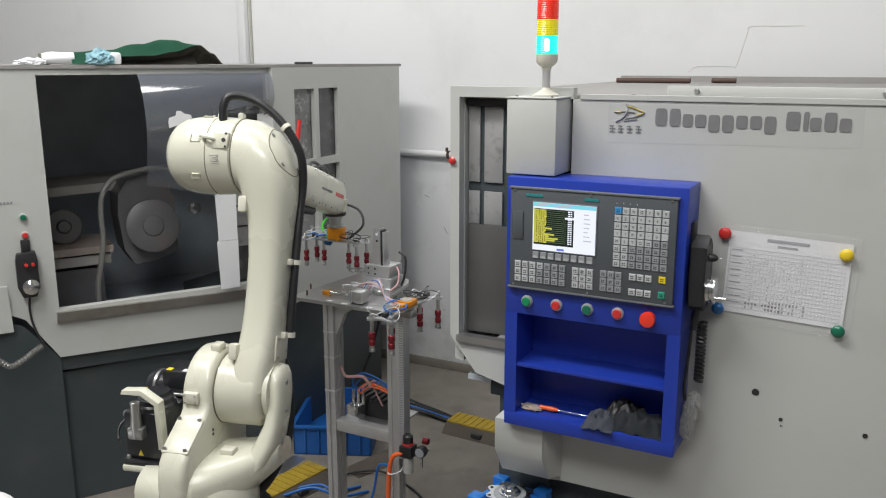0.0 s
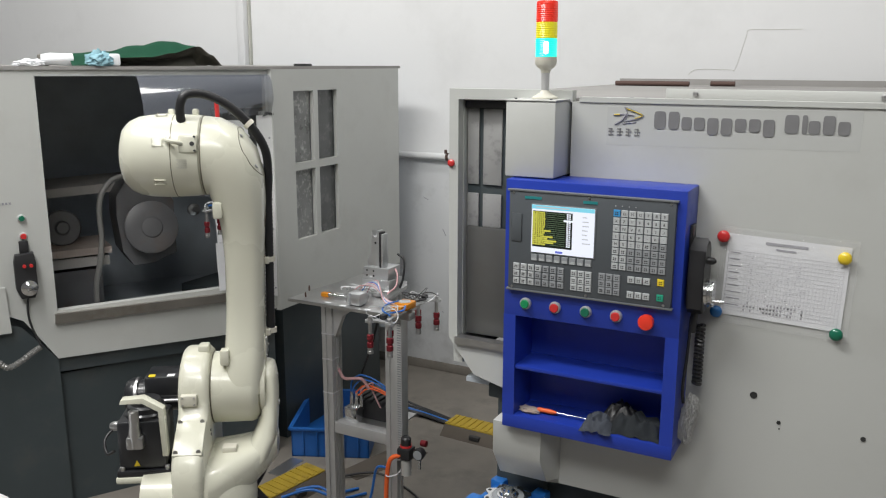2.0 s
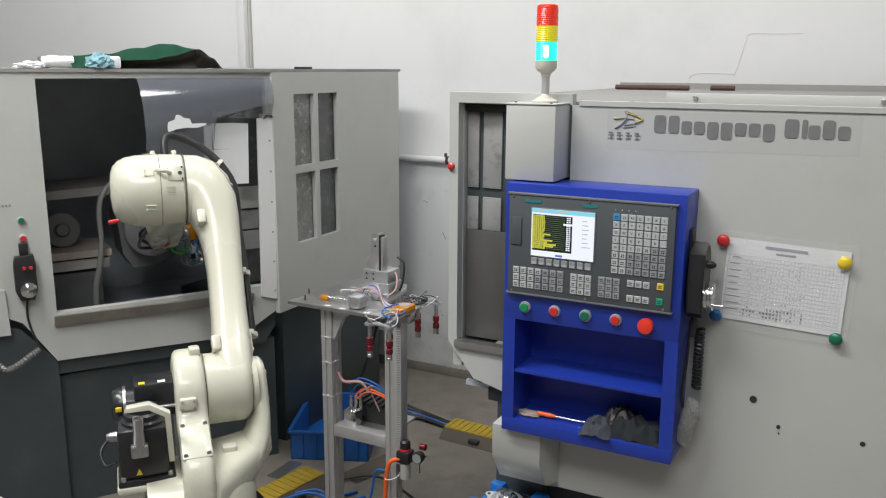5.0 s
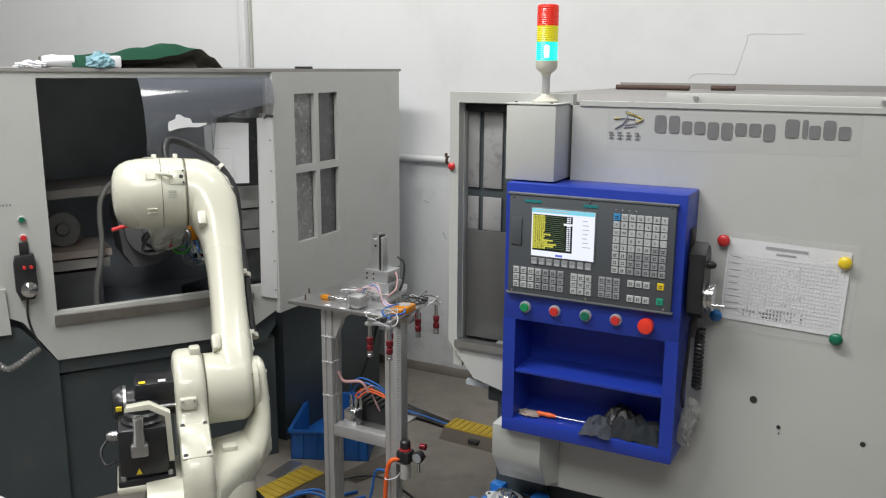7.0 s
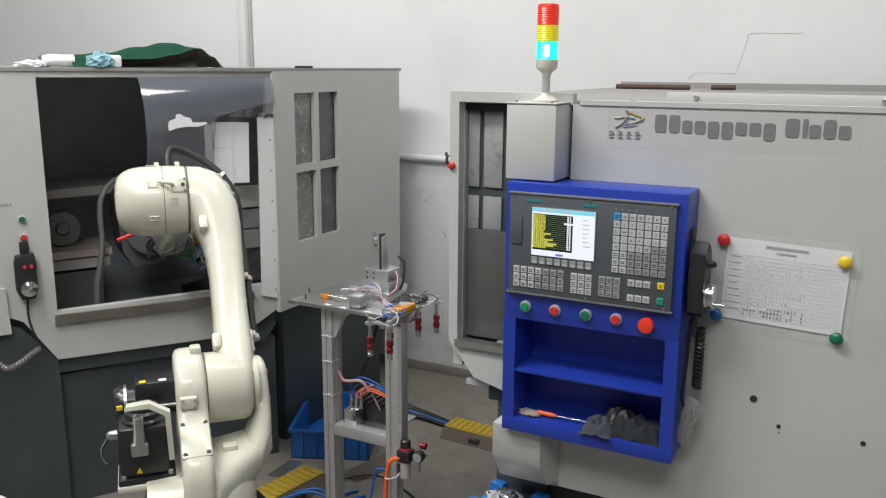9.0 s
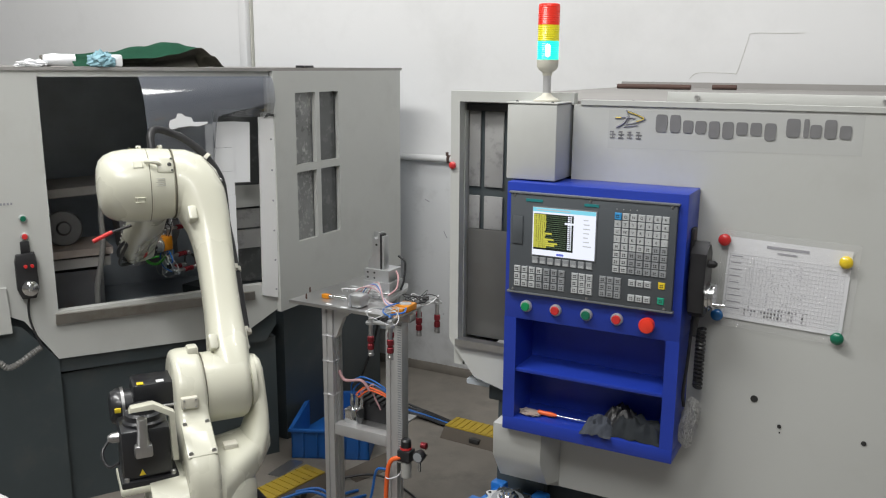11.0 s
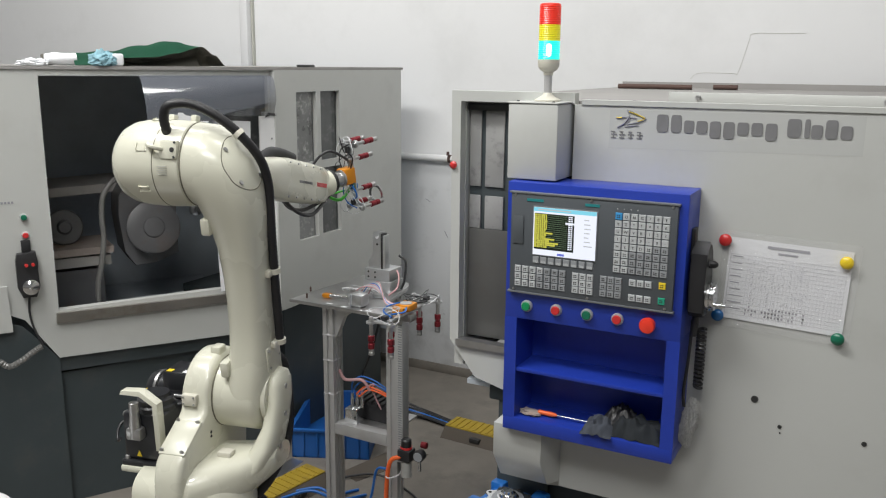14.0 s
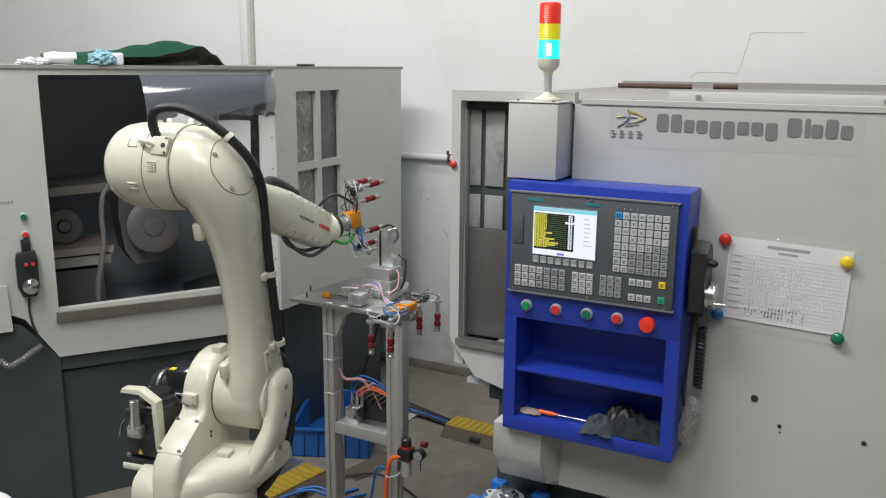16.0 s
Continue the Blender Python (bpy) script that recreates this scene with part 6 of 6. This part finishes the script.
# ---- floor things ----
def crate():
    c = thing("crate", "open blue plastic crate on the floor beside the machine", "crate", Matrix.Translation((-2.105, 2.985, 0)) @ Matrix.Rotation(radians(24), 4, "Z"))
    w, d, h, t = 0.17, 0.22, 0.135, 0.006
    bm = B()
    rounded_box(bm, -w, w, -d, d, 0, t)
    rounded_box(bm, -w, w, -d, -d + t, 0, h)
    rounded_box(bm, -w, w, d - t, d, 0, h)
    rounded_box(bm, -w, -w + t, -d, d, 0, h)
    rounded_box(bm, w - t, w, -d, d, 0, h)
    part("tub", bm, M_CRATE, c)
    rim = B()
    rounded_box(rim, -w - 0.012, w + 0.012, -d - 0.012, -d, h - 0.012, h + 0.002, 0.003)
    rounded_box(rim, -w - 0.012, w + 0.012, d, d + 0.012, h - 0.012, h + 0.002, 0.003)
    rounded_box(rim, -w - 0.012, -w, -d - 0.012, d + 0.012, h - 0.012, h + 0.002, 0.003)
    rounded_box(rim, w, w + 0.012, -d - 0.012, d + 0.012, h - 0.012, h + 0.002, 0.003)
    part("rim", rim, M_CRATE, c)
    for k in range(5):
        boxpart("rib", (-w + 0.05 + 0.06 * k, -w + 0.056 + 0.06 * k, -d - 0.008, -d, 0.01, h - 0.012), M_CRATE, c, 0.001)


def ramp(m, label):
    r = thing("cable_ramp", label, "cable ramp", m, "cable ramps on the floor")
    b = B()
    prism(b, [(-0.10, 0.0), (-0.055, 0.042), (0.055, 0.042), (0.10, 0.0)], -0.17, 0.17, Matrix(((0, 0, 1, 0), (1, 0, 0, 0), (0, 1, 0, 0), (0, 0, 0, 1))), 0.003)
    part("body", b, M_RAMPK, r)
    l = B()
    rounded_box(l, -0.168, 0.168, -0.055, 0.055, 0.040, 0.048, 0.002)
    part("lid", l, M_RAMPY, r, "scuffed yellow lid")
    for k in range(10):
        boxpart("grip_rib", (-0.155 + 0.032 * k, -0.145 + 0.032 * k, -0.05, 0.05, 0.048, 0.051), M_RAMPY, r, 0)
    boxpart("notch", (-0.02, 0.03, -0.094, -0.072, 0.010, 0.030), M_INK, r, 0.002)


def floor_things():
    ramp(Matrix.Translation((-1.525, 3.293, 0)) @ Matrix.Rotation(radians(-3), 4, "Z"), "brown rubber cable ramp with a worn yellow lid")
    ramp(Matrix.Translation((-1.995, 2.445, 0)) @ Matrix.Rotation(radians(80), 4, "Z"), "brown rubber cable ramp with a worn yellow lid")
    cab = thing("floor_cables", "bundle of black and blue cables lying on the floor", "cables")
    for k in range(6):
        o = 0.025 * k
        tubepart("cable", [(-2.2, 3.20 + o, 0.006), (-2.05, 3.25 + o, 0.03 + 0.012 * (k % 3)), (-1.9, 3.33 + 0.6 * o, 0.02), (-1.72, 3.31 + 0.4 * o, 0.015), (-1.60, 3.31, 0.015)], 0.006, M_CABLE_B if k == 2 else M_BLACK, cab)
    hs = thing("loose_hoses", "blue and black air hoses lying on the floor", "hoses")
    tubepart("blue_hose", [(-1.95, 2.36, 0.03), (-1.85, 2.42, 0.06), (-1.75, 2.46, 0.03), (-1.70, 2.58, 0.006)], 0.006, M_CABLE_B, hs)
    tubepart("blue_hose", [(-1.98, 2.40, 0.02), (-1.87, 2.48, 0.04), (-1.80, 2.50, 0.02), (-1.75, 2.60, 0.006)], 0.006, M_CABLE_B, hs)
    tubepart("black_hose", [(-1.9, 2.62, 0.005), (-1.75, 2.72, 0.02), (-1.60, 2.70, 0.006), (-1.45, 2.60, 0.006), (-1.40, 2.45, 0.006)], 0.005, M_BLACK, hs)
    sheet = B()
    prism(sheet, [(-2.16, 2.54), (-2.16, 2.70), (-2.10, 2.70), (-2.10, 2.54)], 0.0005, 0.0035)
    tagged(part("metal_sheet", sheet, M_STEEL, None), "flat grey steel sheet lying on the floor", "metal sheet")
    strip = B()
    prism(strip, [(-1.90, 2.70), (-1.83, 2.96), (-1.66, 3.02), (-1.80, 2.66)], 0.0005, 0.0025)
    tagged(part("rubber_mat", strip, M_RAMPK, None), "dark rubber mat strip on the concrete floor", "mat")
    ped = thing("robot_pedestal", "plain painted steel pedestal under the robot", "pedestal", Matrix.Translation((BASE.x, BASE.y, 0)))
    boxpart("column", (-0.13, 0.13, -0.13, 0.13, 0.012, 0.330), M_BASE, ped, 0.006)
    boxpart("top_flange", (-0.18, 0.18, -0.18, 0.18, 0.330, 0.3505), M_STEEL, ped, 0.003)
    boxpart("foot_plate", (-0.22, 0.22, -0.22, 0.22, 0.0, 0.012), M_STEEL, ped, 0.003)
    tubepart("robot_cable", [(0.10, 0.10, 0.50), (0.17, 0.17, 0.36), (0.19, 0.22, 0.20), (0.12, 0.28, 0.02)], 0.014, M_RUBBER, ped)


def white_cover():
    c = thing("white_cover", "white rounded plastic cover standing on the floor", "cover", Matrix.Translation((-1.945, 1.056, 0)))
    part("shell", lathe(B(), [(0, 0), (0, 0.20), (0.52, 0.205), (0.56, 0.20), (0.585, 0.185), (0.598, 0.16), (0.602, 0)], "z", (0, 0, 0), 44), M_WALL, c)


def gear_reducer():
    g = thing("gear_reducer", "blue worm gear reducer with a bright silver flange", "gear reducer", Matrix.Translation((-0.88, 2.085, 0.30)) @ Matrix.Rotation(radians(-8), 4, "Z"))
    b = B()
    rounded_box(b, -0.085, 0.085, -0.085, 0.085, 0.0, 0.135, 0.012)
    for k in range(4):
        x, y = (-0.07 if k % 2 else 0.07), (-0.07 if k > 1 else 0.07)
        rounded_box(b, x - 0.022, x + 0.022, y - 0.022, y + 0.022, 0.11, 0.152, 0.006)
    part("housing", b, M_GEAR, g)
    fl = B()
    n = 64
    out = [((0.066 + 0.008 * math.cos(8 * 2 * math.pi * i / n)) * math.cos(2 * math.pi * i / n), (0.066 + 0.008 * math.cos(8 * 2 * math.pi * i / n)) * math.sin(2 * math.pi * i / n)) for i in range(n)]
    prism(fl, out, 0.134, 0.146)
    part("flange", fl, M_CHROME, g, "scalloped silver flange")
    part("seal", lathe(B(), [(0.146, 0.048), (0.149, 0.047), (0.149, 0.036)], "z", (0, 0, 0), 36), M_KEYDARK, g)
    part("hub", lathe(B(), [(0.146, 0.034), (0.153, 0.032), (0.154, 0.026), (0.162, 0.024), (0.163, 0.016), (0.172, 0.015), (0.173, 0)], "z", (0, 0, 0), 36), M_CHROME, g)
    for k in range(8):
        a = 2 * math.pi * k / 8
        part("bolt_hole", lathe(B(), [(0.146, 0.005), (0.1468, 0.005)], "z", (0.062 * math.cos(a), 0.062 * math.sin(a), 0), 10), M_INK, g)
    s = thing("gear_stand", "dark painted steel block under the gear reducer", "block", Matrix.Translation((-0.88, 2.04, 0)))
    boxpart("block", (-0.08, 0.08, -0.08, 0.08, 0.0, 0.2995), M_BASE, s, 0.004)


M_CLOUD = material("hazy_bowl_plastic", (0.42, 0.42, 0.40), 0.25, var=0.15, scale=30)


def build():
    room()
    grinder()
    pendant()
    roof_clutter()
    lettered_machine()
    roof_rods()
    inspection_sheet()
    head_box()
    signal_tower()
    control_cabinet()
    shelf_clutter()
    cabinet_side()
    parts = robot_parts()
    grip = gripper("gripper", parts[0])
    cart()
    fx = fixture()
    sp = gripper("spare_gripper", None, True)
    sp.matrix_basis = Matrix.Translation((-1.297, 2.208, 1.0835)) @ Matrix.Rotation(radians(90), 4, "Z") @ Matrix.Rotation(radians(180), 4, "Y")
    tagged(sp, "spare aluminium suction gripper with orange block hung on the stand", "gripper")
    crate()
    floor_things()
    white_cover()
    gear_reducer()
    rb = B()
    loop = [[rb.verts.new((r * math.cos(2 * math.pi * k / 40), r * math.sin(2 * math.pi * k / 40), z)) for k in range(40)] for r, z in ((0.027, -0.0015), (0.037, -0.0015), (0.037, 0.0015), (0.027, 0.0015))]
    for q in range(4):
        for k in range(40):
            rb.faces.new((loop[q][k], loop[q][k - 1], loop[q - 1][k - 1], loop[q - 1][k]))
    bmesh.ops.recalc_face_normals(rb, faces=rb.faces)
    ring = tagged(part("ring_workpiece", rb, M_CHROME, None), "thin polished steel ring held by the gripper", "workpiece")
    return parts, grip, fx, ring


# ---- motion ----
# seconds, waist heading, upper-arm lean, forearm pitch
JOINTS = (
    (0, 105.2, 14.7, -16.9),
    (0.5, 105.4, 14.1, -16.3),
    (1, 107.7, -3.6, -10.4),
    (1.5, 110.4, -22.1, -7.6),
    (2, 124.2, 2.3, -9),
    (2.5, 139.1, 14.6, -10),
    (3, 144.5, 21.5, -10.5),
    (3.5, 142.5, 29, -15),
    (4, 139.3, 36.5, -20.7),
    (6.5, 138.5, 38.5, -20.5),
    (7, 138.5, 39.5, -20.5),
    (8, 138.2, 41.5, -20.5),
    (9, 137.9, 43.6, -20.5),
    (11.3, 145, 33, -26),
    (11.5, 146.4, 30.6, -27.6),
    (12, 150.2, 25.4, -30.8),
    (12.5, 143.9, 10.9, -33.5),
    (13, 134.4, 1.7, -32.9),
    (13.5, 122.6, -12.8, -20),
    (14, 103.6, -8.7, -11.4),
    (14.5, 101, -5, -15),
    (15, 98.9, -2.3, -23.2),
    (15.5, 98.9, -2.3, -23.2),
    (16, 100.6, -11.8, -21.2),
)
# seconds, forearm roll, tool heading, tool tilt
TOOL = (
    (0, 0, 0, 180),
    (0.5, 0, 0, 180),
    (1, 0, -15, 180),
    (1.5, 0, -30, 180),
    (2, -5, 0, 180),
    (2.5, -20, 35, 180),
    (3, -38, 35, 175),
    (3.5, -75, 55, 140),
    (4, -100, 85, 95),
    (9, -115, 88, 90),
    (12.5, -125, 88, 90),
    (13, -140, 85, 90),
    (13.5, -160, 80, 90),
    (14, -180, 76, 82),
    (16, -180, 72, 82),
)


def ease(rows, t):
    """Smooth value of each column at t: a monotone cubic through the rows."""
    ts = [r[0] for r in rows]
    if t <= ts[0]:
        return rows[0][1:]
    if t >= ts[-1]:
        return rows[-1][1:]
    i = max(k for k in range(len(ts)) if ts[k] <= t)
    h = ts[i + 1] - ts[i]
    u = (t - ts[i]) / h
    out = []
    for c in range(1, len(rows[0])):
        def slope(k):
            if k == 0 or k == len(rows) - 1:
                return 0.0
            a = (rows[k][c] - rows[k - 1][c]) / (ts[k] - ts[k - 1])
            b = (rows[k + 1][c] - rows[k][c]) / (ts[k + 1] - ts[k])
            return 0.0 if a * b <= 0 else 2 * a * b / (a + b)
        p0, p1, m0, m1 = rows[i][c], rows[i + 1][c], slope(i) * h, slope(i + 1) * h
        out.append((2 * u ** 3 - 3 * u ** 2 + 1) * p0 + (u ** 3 - 2 * u ** 2 + u) * m0 + (3 * u ** 2 - 2 * u ** 3) * p1 + (u ** 3 - u ** 2) * m1)
    return out


def motions(parts, grip, fx, ring):
    root, turret, upper, elbow, fore = parts
    rows = {k: [] for k in "tuefg"}
    held = []
    for i in range(161):
        t = i / 10
        j1, j2, j3 = ease(JOINTS, t)
        j4, az, tilt = ease(TOOL, t)
        a = pose(0, 0, 0, 0, 0, j1)
        s, c = math.sin(radians(j2)), math.cos(radians(j2))
        shoulder = a @ pose(0.119, 0, SHOULDER, 0, j2, 0)
        el = a @ pose(0.119 + UPPER * s, 0, SHOULDER + UPPER * c, 0, -j3, 0)
        fo = el @ pose(0, OFFSET, 0, j4, 0, 0)
        w = (fo @ Matrix.Translation((REACH, 0, 0))).translation
        gr = Matrix.Translation(w) @ pose(0, 0, 0, 0, 0, az) @ pose(0, 0, 0, 0, tilt, 0) @ pose(0, 0, 0.004)
        for k, m in zip("tuefg", (a, shoulder, el, fo, gr)):
            rows[k].append((t, m))
        side = 0.098 * max(-1.0, min(1.0, t - 8.0))
        if t <= 15.4:
            held.append((t, BASE_M @ gr @ Matrix.Translation((side, 0, 0.2695))))
    walk(turret, rows["t"])
    walk(upper, rows["u"])
    walk(elbow, rows["e"])
    walk(fore, rows["f"])
    walk(grip, rows["g"])
    home = fx.matrix_basis.copy()
    quiet = [(t, home) for t in (0.0, 8.0, 15.3, 15.5)]
    turn = [(t, home @ pose(0, 0, 0, 0, 0, d)) for t, d in ((15.56, 60), (15.63, 120), (15.7, 180), (15.85, 180), (16.0, 180))]
    walk(fx, quiet + turn)
    seat = Matrix.Translation((-0.006, -0.036, 0.150)) @ Matrix.Rotation(radians(90), 4, "X")
    walk(ring, held + [(t, m @ seat) for t, m in quiet + turn if t >= 15.5])


made = build()
motions(*made)
